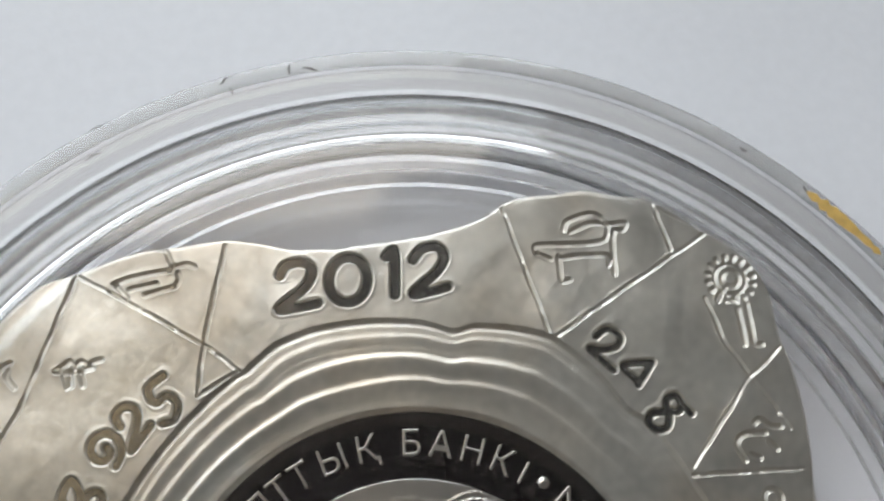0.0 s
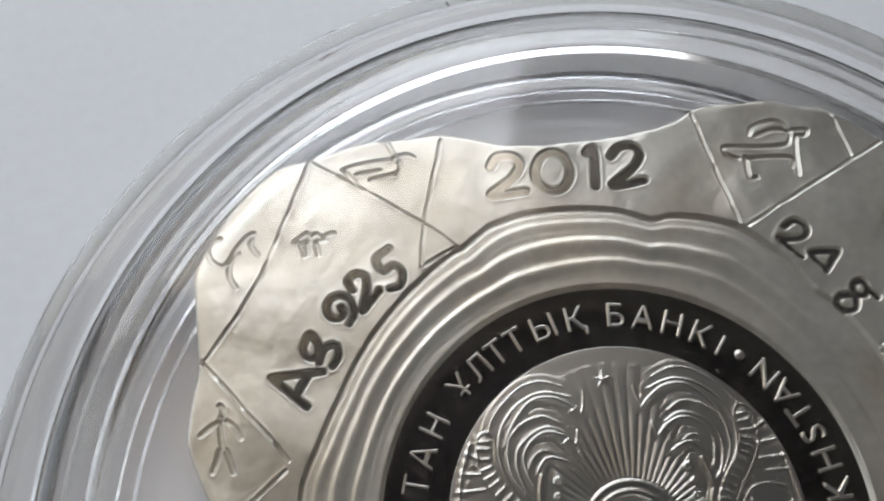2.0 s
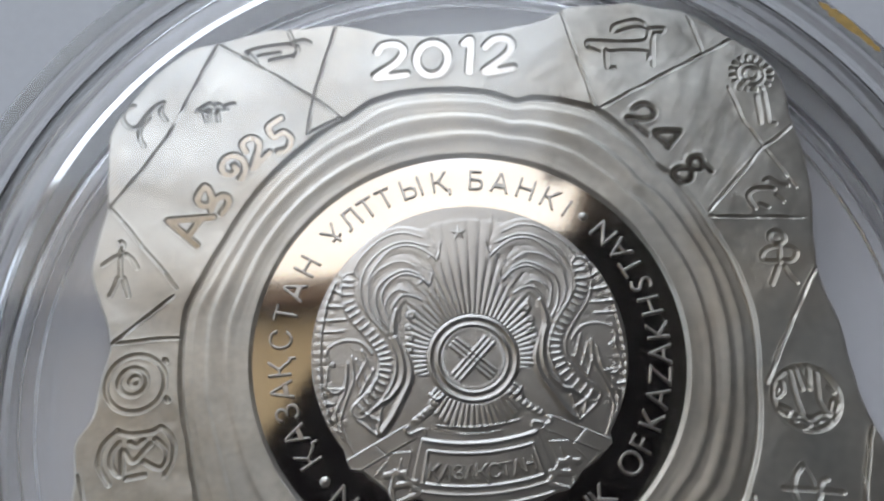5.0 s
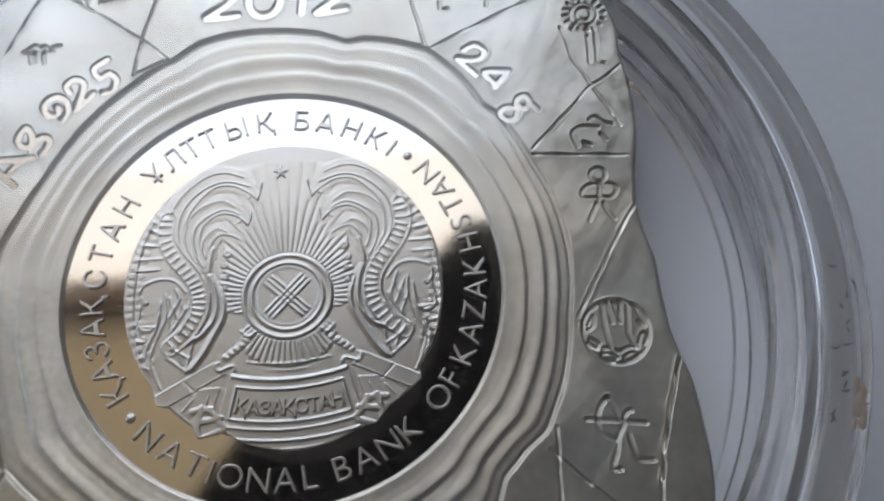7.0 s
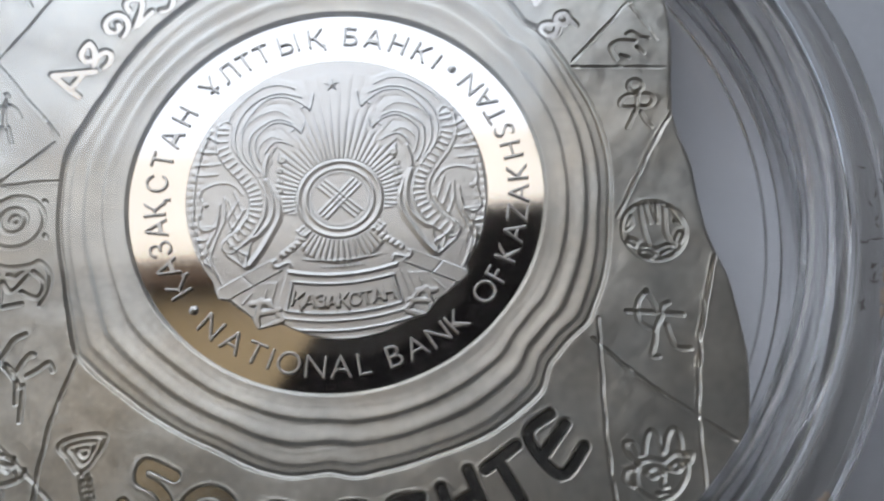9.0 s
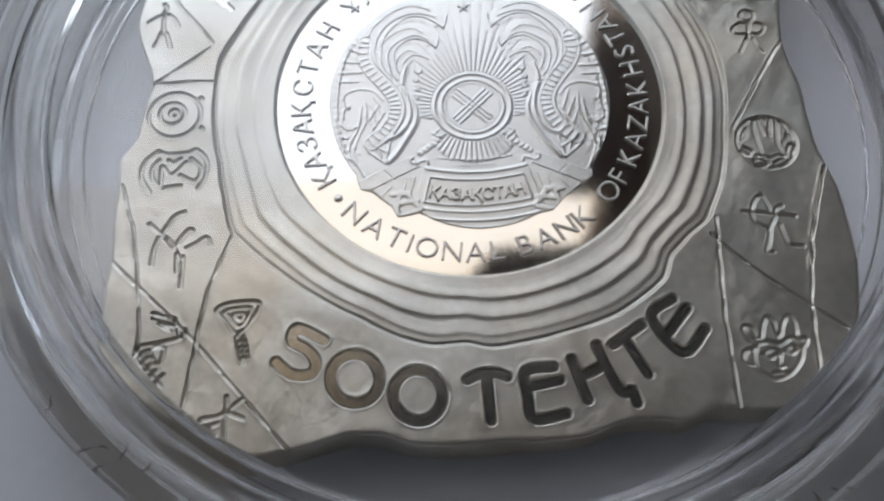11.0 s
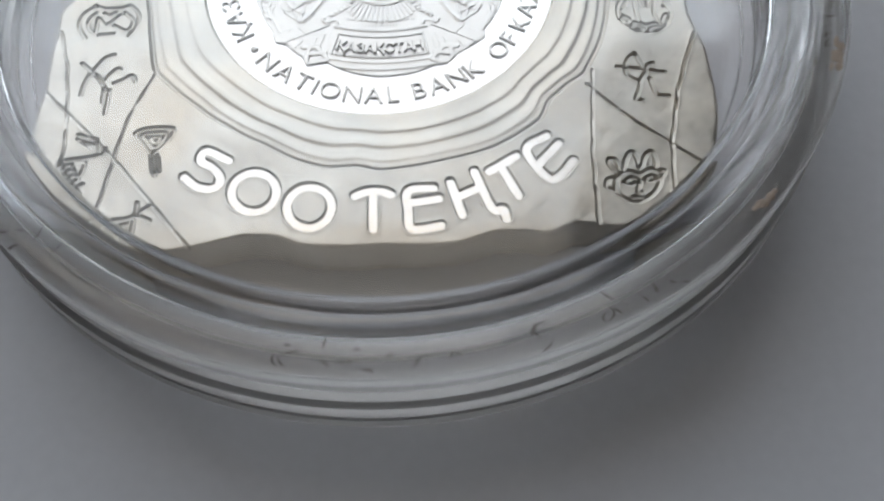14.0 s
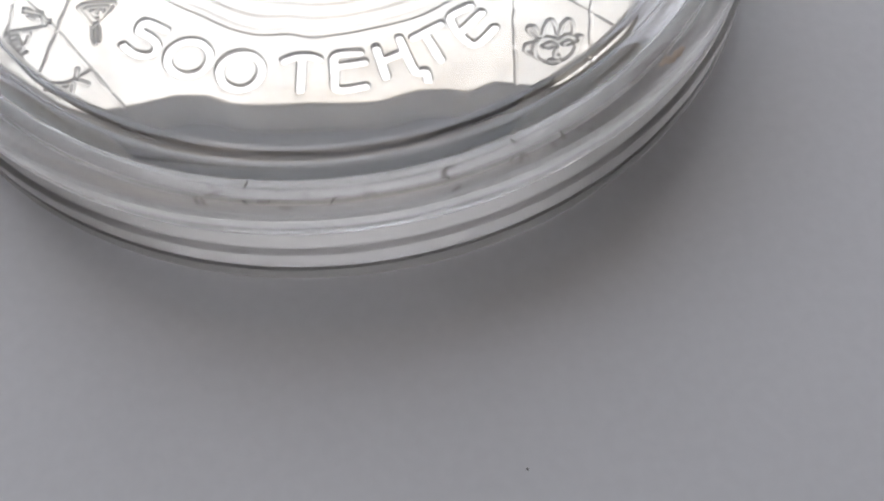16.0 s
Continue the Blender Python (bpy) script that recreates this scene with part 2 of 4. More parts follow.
def build_room():
    x0, x1, y0, y1, z0, z1, th = -1.1, 1.2, -1.3, WIN_Y, -0.75, 2.12, 0.12
    tagged(part("floor", box(x0, x1, y0, y1, z0 - th, z0), FLOORWOOD), "brown wooden floor of the room", "floor", kind="structure")
    tagged(part("ceiling", box(x0, x1, y0, y1, z1, z1 + th), TAN), "tan painted ceiling over the table", "ceiling", kind="structure")
    # no real ceiling part: a fixed stand-in for the moving phone
    tagged(part("phone_stand_in", slab(PHONE_SHEET, 1.72, 1.746), PHONE_BLACK), "near-black sheet added overhead, standing in for the phone mirrored in the ring", "ceiling panel", kind="structure")
    tagged(part("wall_east", box(x1, x1 + th, y0, y1, z0, z1), DIM), "brown papered wall of the room", "wall", kind="structure")
    tagged(part("wall_south", box(x0, x1, y0 - th, y0, z0, z1), DIM), "brown papered wall of the room", "wall", kind="structure")
    north = ((x0, WIN_X0, z0, z1), (WIN_LOW_X1, x1, z0, z1), (WIN_X0, WIN_LOW_X1, z0, WIN_Z0), (WIN_X1, WIN_LOW_X1, WIN_MID, WIN_BLIND), (WIN_TOP_X1, WIN_LOW_X1, WIN_BLIND, z1), (WIN_X0, WIN_TOP_X1, WIN_Z1, z1))
    west = ((y0, SIDE_Y0, z0, z1), (SIDE_Y1, y1, z0, z1), (SIDE_Y0, SIDE_Y1, z0, SIDE_Z0), (SIDE_Y0, SIDE_Y1, SIDE_Z1, z1))
    tagged(part("wall_north", joined([box(a, b, y1, y1 + th, c, d) for a, b, c, d in north]), DIM), "brown papered wall with a tall window", "wall", kind="structure")
    tagged(part("wall_west", joined([box(x0 - th, x0, a, b, c, d) for a, b, c, d in west]), PLASTER), "grey plastered wall with a wide window", "wall", kind="structure")


def build_table():
    table = tagged(new("table"), "white laminate table under the coin capsule", "table")
    part("tabletop", box(-0.7, 0.7, -0.5, 0.4, -0.028, 0, 0.002), TABLE, table, "smooth white laminate top")
    leg = box(-0.025, 0.025, -0.025, 0.025, -0.75, -0.029, 0.003)
    first = part("leg", leg, PAINT, table)
    first.location = (-0.62, -0.42, 0)
    for x, y in ((0.62, -0.42), (-0.62, 0.32), (0.62, 0.32)):
        other = new("leg", first.data)
        other.parent, other.location = table, (x, y, 0)


# ---- the capsule ----
PANE = [(0, 1.16), (18.7, 1.16), (18.82, 1.18), (18.92, 1.22), (19.08, 1.22), (19.2, 1.18), (19.5, 1.17), (19.58, 1.21), (19.7, 1.23), (19.98, 1.22), (20.08, 1.18), (20.32, 1.14), (20.4, 1.08), (20.42, 1.0), (20.42, 0.46), (20.36, 0.40), (18.9, 0.40), (18.5, 0.617), (0, 0.617)]
LID = [(20.46, 0.5), (20.46, 1.2), (20.5, 1.32), (20.56, 1.38), (20.64, 1.41), (20.9, 1.44), (21.5, 1.45), (21.95, 1.45), (22.06, 1.43), (22.14, 1.38), (22.18, 1.28), (22.18, 0.6), (22.18, -0.2), (22.12, -0.34), (22.0, -0.38), (21.2, -0.38), (21.08, -0.32), (20.95, 0.017), (20.52, 0.25), (20.46, 0.5)]
TRAY = [(0, -2.45), (17.5, -2.45), (17.58, -2.56), (18.1, -2.65), (18.18, -2.45), (18.7, -2.45), (18.78, -2.36), (18.84, -2.05), (18.92, -1.94), (19.34, -2.02), (19.42, -1.9), (19.95, -0.9), (20.0, -0.05), (20.08, 0.03), (20.35, 0.03), (20.4, -0.04), (20.4, -3.6), (20.1, -3.9), (20.0, -4.0), (19.75, -4.0), (19.68, -3.9), (19.6, -3.653), (18.95, -3.3), (0, -3.3)]
RIM = [(20.44, -0.42), (21.95, -0.42), (22.04, -0.5), (22.06, -1.5), (22.1, -1.58), (22.26, -1.64), (22.36, -1.74), (22.38, -2.75), (22.28, -2.85), (22.28, -2.98), (22.4, -3.06), (22.42, -3.82), (22.36, -3.94), (22.2, -4.0), (21.2, -4.0), (21.0, -3.8), (20.7, -3.8), (20.55, -4.0), (20.44, -3.9), (20.44, -0.42)]


def rim_height(r):
    return float(np.interp(r, [20.5, 20.62, 20.9, 21.5, 21.95, 22.06, 22.14, 22.18], [1.33, 1.41, 1.44, 1.45, 1.45, 1.43, 1.38, 1.28]))


def stain_patch(angle, r0, r1, length, mat, parent, seed, name="stain"):
    """A thin uneven patch lying on the lid's rim, its length in mm along the rim."""
    rng = np.random.RandomState(seed)
    bm = bmesh.new()
    n, m = 18, 6
    grid = []
    for i in range(n):
        u = i / (n - 1) * 2 - 1
        wide = math.sqrt(max(0.0, 1 - u * u)) * rng.uniform(0.35, 1.0)
        a = radians(angle) + u * length / 2 / r1
        row = []
        for j in range(m):
            v = j / (m - 1) * 2 - 1
            r = (r0 + r1) / 2 + v * wide * (r1 - r0) / 2
            up = 0.012 + 0.03 * (1 - v * v) * wide
            row.append(bm.verts.new((r * math.cos(a) * MM, r * math.sin(a) * MM, (COIN_TOP + rim_height(r) + up) * MM)))
        grid.append(row)
    for i in range(n - 1):
        for j in range(m - 1):
            bm.faces.new((grid[i][j], grid[i][j + 1], grid[i + 1][j + 1], grid[i + 1][j]))
    return part(name, bm, mat, parent, "", True)


def scratch(angle, r, length, seed, parent):
    """A short crooked scratch filled with grime, on the lid's rim."""
    rng = np.random.RandomState(seed)
    a, turn = radians(angle), rng.uniform(0, 6.28)
    x, y = r * math.cos(a), r * math.sin(a)
    pts = [(x, y)]
    for _ in range(4):
        turn += rng.uniform(-0.9, 0.9)
        x, y = x + math.cos(turn) * length / 4, y + math.sin(turn) * length / 4
        pts.append((x, y))
    bm = bmesh.new()
    rows = []
    for k, (x, y) in enumerate(pts):
        rr = min(22.15, max(20.6, math.hypot(x, y)))
        x, y = x * rr / math.hypot(x, y), y * rr / math.hypot(x, y)
        q = pts[min(k + 1, 4)], pts[max(k - 1, 0)]
        d = Vector((q[0][0] - q[1][0], q[0][1] - q[1][1])).normalized() * 0.03 * (1.6 - abs(k - 2) * 0.5)
        z = COIN_TOP + rim_height(rr)
        rows.append([bm.verts.new((px * MM, py * MM, (z + up) * MM)) for px, py, up in ((x - d.y, y + d.x, 0.004), (x, y, 0.016), (x + d.y, y - d.x, 0.004))])
    for a0, b0 in zip(rows, rows[1:]):
        for j in range(2):
            bm.faces.new((a0[j], a0[j + 1], b0[j + 1], b0[j]))
    return part("scratch", bm, GRIME, parent)


def build_capsule():
    capsule = tagged(new("coin_capsule"), "round clear acrylic coin capsule lying on the table", "coin capsule")
    capsule.location = (0.25 * MM, 0.1 * MM, 0)
    lid = lathe("lid", LID, HAZY, capsule, "clear stepped acrylic lid", z0=COIN_TOP)
    pane = lathe("pane", PANE, ACRYLIC, lid, "flat clear window of the lid", z0=COIN_TOP)
    tray = lathe("tray", TRAY, TRAYCLEAR, capsule, "clear acrylic tray under the coin", z0=COIN_TOP)
    lathe("rim", RIM, FOOT, capsule, "clear acrylic foot rim", z0=COIN_TOP)
    pane.visible_shadow = tray.visible_shadow = False
    stain_patch(36.0, 21.4, 22.14, 3.6, GLUE, lid, 1, "glue_spot")["label"] = "yellowed dried glue"
    for n, (angle, r0, r1, length) in enumerate(((-17.2, 21.35, 21.75, 0.7), (-18.3, 21.5, 22.05, 1.0), (-19.4, 21.3, 21.9, 0.8), (-20.4, 21.6, 22.1, 0.9), (-21.2, 21.4, 21.7, 0.5), (-42.0, 21.5, 22.0, 1.3), (-43.5, 21.4, 21.8, 0.8))):
        stain_patch(angle, r0, r1, length, STAIN, lid, 2 + n)
    rng = np.random.RandomState(5)
    for n in range(46):  # the worn south side, and some to the east and north
        angle = rng.normal((228, 262, 271, 290, 301)[n % 5], 4.0) if n < 34 else rng.uniform(-20, 130)
        scratch(angle, rng.uniform(21.1, 22.0), rng.uniform(0.25, 0.8), 60 + n, lid)
    for n in range(12):  # a row of nicks along the east side
        scratch(rng.uniform(-26, -4), rng.uniform(20.8, 21.15), rng.uniform(0.2, 0.6), 140 + n, lid)
    return capsule


# ---- the coin ----
RING_IN, RING_OUT, RING_Z = 6.29, 8.64, -0.42
OUTLINE = [(0, 14.81), (4, 14.58), (9, 14.62), (15, 15.19), (22, 16.25), (27, 16.96), (32, 17.6), (34, 18.03), (36, 18.58), (39, 18.99), (43, 19.08), (46, 18.98), (50, 19.0), (54, 18.98), (57, 18.56), (61, 18.31), (64, 17.73), (68, 17.27), (70, 16.95), (72, 16.21), (75, 15.7), (80, 15.19), (86, 14.94), (93, 14.89), (99, 15.25), (103, 15.91), (107, 16.54), (112, 16.98), (116, 17.57), (121, 18.04), (124, 18.32), (127, 18.82), (133, 18.85), (140, 18.6), (144, 18.33), (148, 17.44)]
OUTLINE += [(154, 16.32), (164, 15.8), (172, 14.51), (176, 14.19), (187, 14.77), (190, 15.57), (195, 15.74), (206, 16.87), (216, 18.91), (224, 18.93), (231, 18.66), (237, 18.63), (240, 18.35), (244, 17.43), (247, 16.75), (250, 16.08), (255, 15.71), (259, 15.91), (272, 15.64), (283, 16.01), (289, 15.92), (294, 16.44), (296, 16.95), (301, 17.04), (304, 17.88), (308, 18.87), (315, 18.93), (320, 18.97), (323, 18.8), (331, 17.74), (336, 16.95), (342, 16.13), (344, 15.72), (348, 15.2), (354, 14.88)]
WAVE = [(2.9, 11.54), (14.4, 11.56), (23.0, 11.49), (37.2, 11.71), (40.3, 11.54), (47.6, 11.98), (57.2, 12.37), (57.2, 12.45), (65.6, 12.22), (71.7, 11.98), (74.6, 11.64), (81.0, 11.93), (89.3, 12.07), (99.6, 12.21), (106.2, 12.17), (113.5, 11.72), (113.6, 11.83), (123.3, 11.58), (129.8, 11.47), (141.1, 11.3), (151.1, 11.19), (160.2, 11.32), (167.8, 11.59)]
WAVE += [(177.6, 11.49), (187.1, 11.48), (195.2, 11.48), (204.0, 11.79), (212.3, 12.25), (212.6, 12.15), (224.7, 11.78), (234.6, 11.67), (244.9, 11.66), (253.3, 11.94), (259.5, 12.02), (266.5, 11.76), (271.2, 12.03), (275.9, 11.96), (285.6, 11.93), (296.9, 12.1), (309.1, 12.01), (313.7, 11.48), (320.4, 11.53), (325.3, 11.84), (328.3, 11.75), (335.1, 11.69), (348.6, 11.41)]
LINES = []
LINES.append([(-10.15, 15.15), (-7.37, 13.08), (-5.91, 11.95), (-4.74, 10.84)])
LINES.append([(-4.82, 15.6), (-5.48, 13.45), (-5.91, 11.95), (-6.24, 10.15)])
LINES.append([(-6.24, 10.15), (-4.74, 10.84)])
LINES.append([(-10.19, 15.16), (-11.16, 12.97), (-12.29, 10.48), (-13.46, 8.66), (-14.58, 7.18)])
LINES.append([(-14.68, 7.34), (-13.2, 5.4), (-11.62, 3.32)])
LINES.append([(-11.75, 2.98), (-12.9, 2.1), (-14.05, 1.2)])
LINES.append([(-14.16, 1.1), (-12.72, 1.2), (-10.9, 1.2)])
LINES.append([(5.61, 15.67), (6.01, 13.2), (6.46, 10.62)])
LINES.append([(6.74, 10.47), (9.18, 11.71), (13.34, 13.72)])
LINES.append([(11.35, 15.36), (11.72, 13.11)])
LINES.append([(11.33, 15.06), (13.32, 13.65)])
LINES.append([(14.83, 8.88), (13.45, 7.98), (12.13, 6.69), (10.58, 5.16)])
LINES.append([(10.5, 4.87), (14.48, 4.51)])
LINES.append([(12.52, 11.12), (12.87, 9.27), (13.45, 7.98), (14.41, 5.95)])
LINES.append([(14.4, 2.24), (13.64, 1.17), (12.43, -0.7), (11.4, -2.38)])
LINES.append([(15.04, -4.4), (14.56, -5.47), (13.87, -7.56), (13.59, -8.79)])
LINES.append([(10.02, -6.58), (9.66, -11.11), (9.66, -14.69)])
LINES.append([(9.67, -7.37), (11.57, -9.37), (13.22, -10.7), (14.51, -11.77)])
LINES.append([(15.01, -4.36), (13.8, -7.87), (13.22, -10.7), (13.0, -13.64)])
LINES.append([(-15.37, -7.34), (-11.59, -11.09), (-7.66, -15.69)])
LINES.append([(-10.23, -6.52), (-10.59, -7.48), (-11.09, -8.91), (-11.4, -10.62), (-11.54, -11.87), (-11.67, -12.64), (-11.85, -14.29)])
LINES.append([(-15.07, -3.96), (-14.4, -6.16), (-14.04, -8.24), (-13.76, -10.45), (-13.83, -11.7)])
GLYPHS = {}
GLYPHS["goat"] = [[(-12.54, 12.22), (-12.8, 12.12), (-13.21, 11.67), (-13.6, 11.08), (-13.91, 11.01), (-14.24, 11.32), (-14.32, 11.75), (-14.15, 12.07), (-13.83, 12.13)], [(-12.63, 11.98), (-12.66, 11.72), (-12.42, 11.33)], [(-13.15, 11.43), (-13.47, 11.07), (-13.52, 10.54), (-13.29, 10.05)]]
GLYPHS["comb"] = [[(-10.99, 11.7), (-10.73, 11.85), (-10.49, 11.98), (-10.35, 11.78), (-10.13, 11.94), (-9.92, 11.76), (-9.7, 11.87), (-9.45, 11.91)], [(-10.99, 11.68), (-10.65, 11.64), (-10.23, 11.63), (-9.76, 11.65)], [(-10.76, 11.6), (-10.67, 11.32), (-10.62, 11.07)], [(-10.55, 11.58), (-10.49, 11.12)], [(-10.19, 11.6), (-10.09, 11.07)]]
GLYPHS["herd"] = [[(-8.9, 14.65), (-8.43, 14.77), (-7.66, 14.85), (-6.83, 14.9)], [(-7.21, 15.76), (-6.99, 15.63), (-6.75, 15.04), (-6.31, 15.06), (-6.01, 14.9)], [(-6.75, 15.04), (-6.88, 14.88)], [(-8.35, 14.37), (-7.91, 14.41), (-7.4, 14.45)], [(-7.83, 14.07), (-7.38, 14.14), (-6.8, 14.24)], [(-6.62, 14.78), (-6.58, 14.48), (-6.8, 14.21)], [(-8.86, 14.62), (-8.68, 14.36), (-8.46, 14.02)]]
GLYPHS["walker"] = [[(-14.01, 5.56), (-13.9, 5.41), (-13.95, 5.18)], [(-14.06, 4.95), (-14.34, 4.83), (-14.71, 4.56)], [(-13.78, 4.96), (-13.52, 4.73), (-13.29, 4.31)], [(-14.0, 5.12), (-14.0, 4.54), (-13.95, 4.02)], [(-14.07, 3.94), (-14.16, 3.6), (-14.32, 3.22)], [(-13.82, 3.92), (-13.71, 3.57), (-13.58, 3.13)]]
GLYPHS["shield"] = [[(-13.68, -2.4), (-14.22, -2.93), (-14.28, -3.69), (-13.88, -4.39)], [(-13.68, -2.37), (-13.2, -2.56), (-12.39, -2.51), (-12.0, -2.37), (-11.55, -2.92), (-11.56, -3.61), (-11.83, -4.23)], [(-13.58, -2.84), (-13.85, -3.21), (-13.82, -3.72), (-13.45, -4.07), (-13.44, -3.16), (-13.02, -3.59), (-12.41, -2.97)], [(-12.62, -3.62), (-12.07, -3.91), (-11.79, -3.67), (-11.81, -3.21), (-12.21, -2.8)], [(-13.25, -4.21), (-12.57, -4.13)], [(-13.18, -2.87), (-12.94, -2.99), (-12.67, -2.8)]]
GLYPHS["stag"] = [[(-13.76, -5.9), (-13.4, -6.23), (-12.96, -6.69), (-12.57, -7.18), (-12.39, -7.51)], [(-13.15, -6.3), (-12.94, -5.92), (-12.7, -5.58), (-12.31, -5.4)], [(-12.97, -6.57), (-12.59, -6.92), (-12.37, -6.59), (-12.07, -6.24), (-11.91, -6.28)], [(-12.11, -7.07), (-11.71, -6.87), (-11.33, -6.62), (-11.13, -6.96)], [(-13.3, -6.54), (-13.46, -7.04), (-13.53, -7.74)], [(-12.52, -7.27), (-12.45, -8.14)], [(-12.24, -7.47), (-12.24, -8.82)]]
GLYPHS["axe"] = [[(-10.69, -9.87), (-10.12, -9.62), (-9.02, -9.64), (-9.27, -10.3), (-9.85, -10.93), (-10.35, -10.34), (-10.69, -9.87)], [(-10.36, -9.96), (-10.0, -9.85), (-9.35, -9.85), (-9.55, -10.39), (-9.82, -10.6), (-10.14, -10.24), (-10.36, -9.96)], [(-9.99, -10.08), (-9.62, -10.06), (-9.76, -10.34), (-9.99, -10.08)], [(-9.85, -11.04), (-9.71, -11.8), (-9.53, -12.14)], [(-9.59, -11.05), (-9.39, -11.93)], [(-9.79, -11.26), (-9.5, -11.23)], [(-9.74, -11.48), (-9.45, -11.45)], [(-9.69, -11.7), (-9.4, -11.67)], [(-9.64, -11.92), (-9.37, -11.89)]]
GLYPHS["rake"] = [[(-13.25, -9.93), (-12.37, -10.21)], [(-13.23, -10.16), (-12.41, -10.5)], [(-13.01, -10.33), (-12.55, -10.64)], [(-12.37, -10.21), (-12.11, -10.89)], [(-13.79, -11.32), (-12.21, -11.04), (-11.91, -10.68)], [(-13.79, -11.37), (-13.52, -11.99), (-12.71, -12.99)], [(-13.25, -11.47), (-12.72, -11.39), (-12.88, -12.13), (-13.25, -11.47)], [(-13.66, -11.66), (-13.35, -11.46)], [(-13.53, -11.94), (-13.22, -11.75)], [(-13.36, -12.21), (-13.06, -12.02)], [(-13.17, -12.48), (-12.87, -12.28)], [(-12.94, -12.76), (-12.64, -12.51)]]
GLYPHS["deer"] = [[(-11.22, -14.6), (-11.01, -14.33), (-10.52, -14.29), (-10.13, -14.06), (-10.11, -13.5)], [(-10.05, -14.06), (-9.52, -13.63)], [(-10.04, -14.11), (-9.46, -14.38)], [(-10.15, -14.3), (-10.13, -15.15)], [(-10.76, -14.73), (-10.58, -15.17)], [(-11.15, -14.51), (-10.89, -14.66), (-10.41, -14.51)]]
GLYPHS["sunmask"] = [[(10.67, -12.27), (10.52, -12.8), (10.68, -13.34), (11.25, -13.66), (11.9, -13.43), (12.36, -12.9), (12.49, -12.37)], [(10.67, -12.27), (11.15, -12.14), (11.64, -12.27), (12.11, -12.01), (12.53, -12.14)], [(10.67, -12.27), (10.34, -11.81), (10.33, -11.5), (10.61, -11.54), (10.78, -12.0)], [(10.94, -12.0), (11.14, -11.36), (11.37, -11.12), (11.56, -11.45), (11.62, -11.95)], [(11.73, -11.91), (11.92, -11.37), (12.21, -11.09), (12.38, -11.46), (12.35, -11.95)], [(10.49, -12.45), (10.2, -12.53), (10.13, -12.89), (10.41, -13.07)], [(12.49, -12.06), (12.72, -12.1), (12.6, -12.37)], [(10.9, -12.66), (11.27, -12.45), (11.53, -12.6)], [(10.9, -12.66), (11.19, -12.81), (11.49, -12.67)], [(11.8, -12.54), (12.09, -12.37), (12.32, -12.49)], [(11.79, -12.58), (12.05, -12.65), (12.3, -12.51)], [(11.58, -12.67), (11.45, -13.16), (11.6, -13.2)], [(11.21, -13.43), (11.63, -13.4)]]
GLYPHS["archer"] = [[(12.06, -5.61), (11.71, -5.95), (11.55, -6.47), (11.63, -6.9), (12.08, -7.22)], [(12.06, -5.61), (12.25, -6.09), (12.38, -6.53)], [(11.16, -6.39), (11.76, -6.46), (12.31, -6.52)], [(12.53, -6.47), (12.66, -6.24), (12.85, -6.18)], [(12.44, -6.58), (12.89, -6.62), (13.35, -6.7)], [(12.52, -6.66), (12.23, -7.11), (12.08, -7.69), (11.87, -8.24), (12.13, -8.3)], [(12.64, -7.07), (12.71, -7.55), (12.88, -7.99), (13.4, -8.07)]]
GLYPHS["palm"] = [[(12.4, -1.9), (12.36, -2.58), (12.39, -3.1), (12.47, -3.67)], [(12.59, -1.81), (12.62, -2.29), (12.69, -2.71)], [(12.85, -1.8), (12.89, -2.25), (12.97, -2.73)], [(13.11, -1.82), (13.01, -2.63)], [(13.36, -2.13), (13.29, -2.81), (13.25, -3.24), (13.41, -3.69)], [(12.16, -3.75), (12.46, -3.74), (12.78, -3.9), (13.16, -3.77), (13.48, -3.8)], [(11.74, -2.74), (11.94, -2.39), (11.93, -2.75), (11.71, -2.94)], [(11.74, -3.31), (12.03, -3.53), (11.91, -3.68), (11.67, -3.45)], [(12.1, -3.97), (12.38, -3.92), (12.67, -4.14), (12.34, -4.17), (12.1, -3.97)], [(12.95, -4.16), (13.21, -3.98), (13.49, -4.0), (13.22, -4.18), (12.95, -4.16)], [(13.61, -3.6), (13.77, -3.26), (13.93, -3.37), (13.74, -3.66)], [(13.57, -2.04), (13.72, -2.27), (13.93, -2.91), (13.72, -2.74)]]
GLYPHS["flower"] = [[(12.98, 3.32), (12.59, 3.24), (12.32, 2.97), (12.4, 2.7), (12.92, 2.66)], [(13.22, 3.27), (13.61, 3.21), (13.76, 2.94), (13.49, 2.64), (13.17, 2.67)], [(13.12, 3.43), (13.0, 2.57)], [(12.87, 2.41), (12.69, 2.08), (12.45, 1.67)], [(13.12, 2.39), (13.25, 1.98), (13.46, 1.65)]]
GLYPHS["foal"] = [[(13.12, 6.31), (13.38, 6.43), (13.7, 6.13), (14.05, 6.05)], [(13.43, 5.93), (12.7, 5.99), (12.3, 5.69), (12.46, 5.09)], [(12.72, 5.25), (13.01, 5.1)], [(13.5, 5.6), (13.7, 5.31)]]
GLYPHS["sunman"] = [[(13.64, 10.51), (13.62, 9.78), (13.56, 9.16)], [(14.02, 10.68), (13.98, 9.84), (13.93, 9.16), (14.19, 9.08)], [(12.97, 10.94), (13.13, 11.19), (13.39, 11.38)], [(13.5, 10.87), (13.75, 11.0)]]
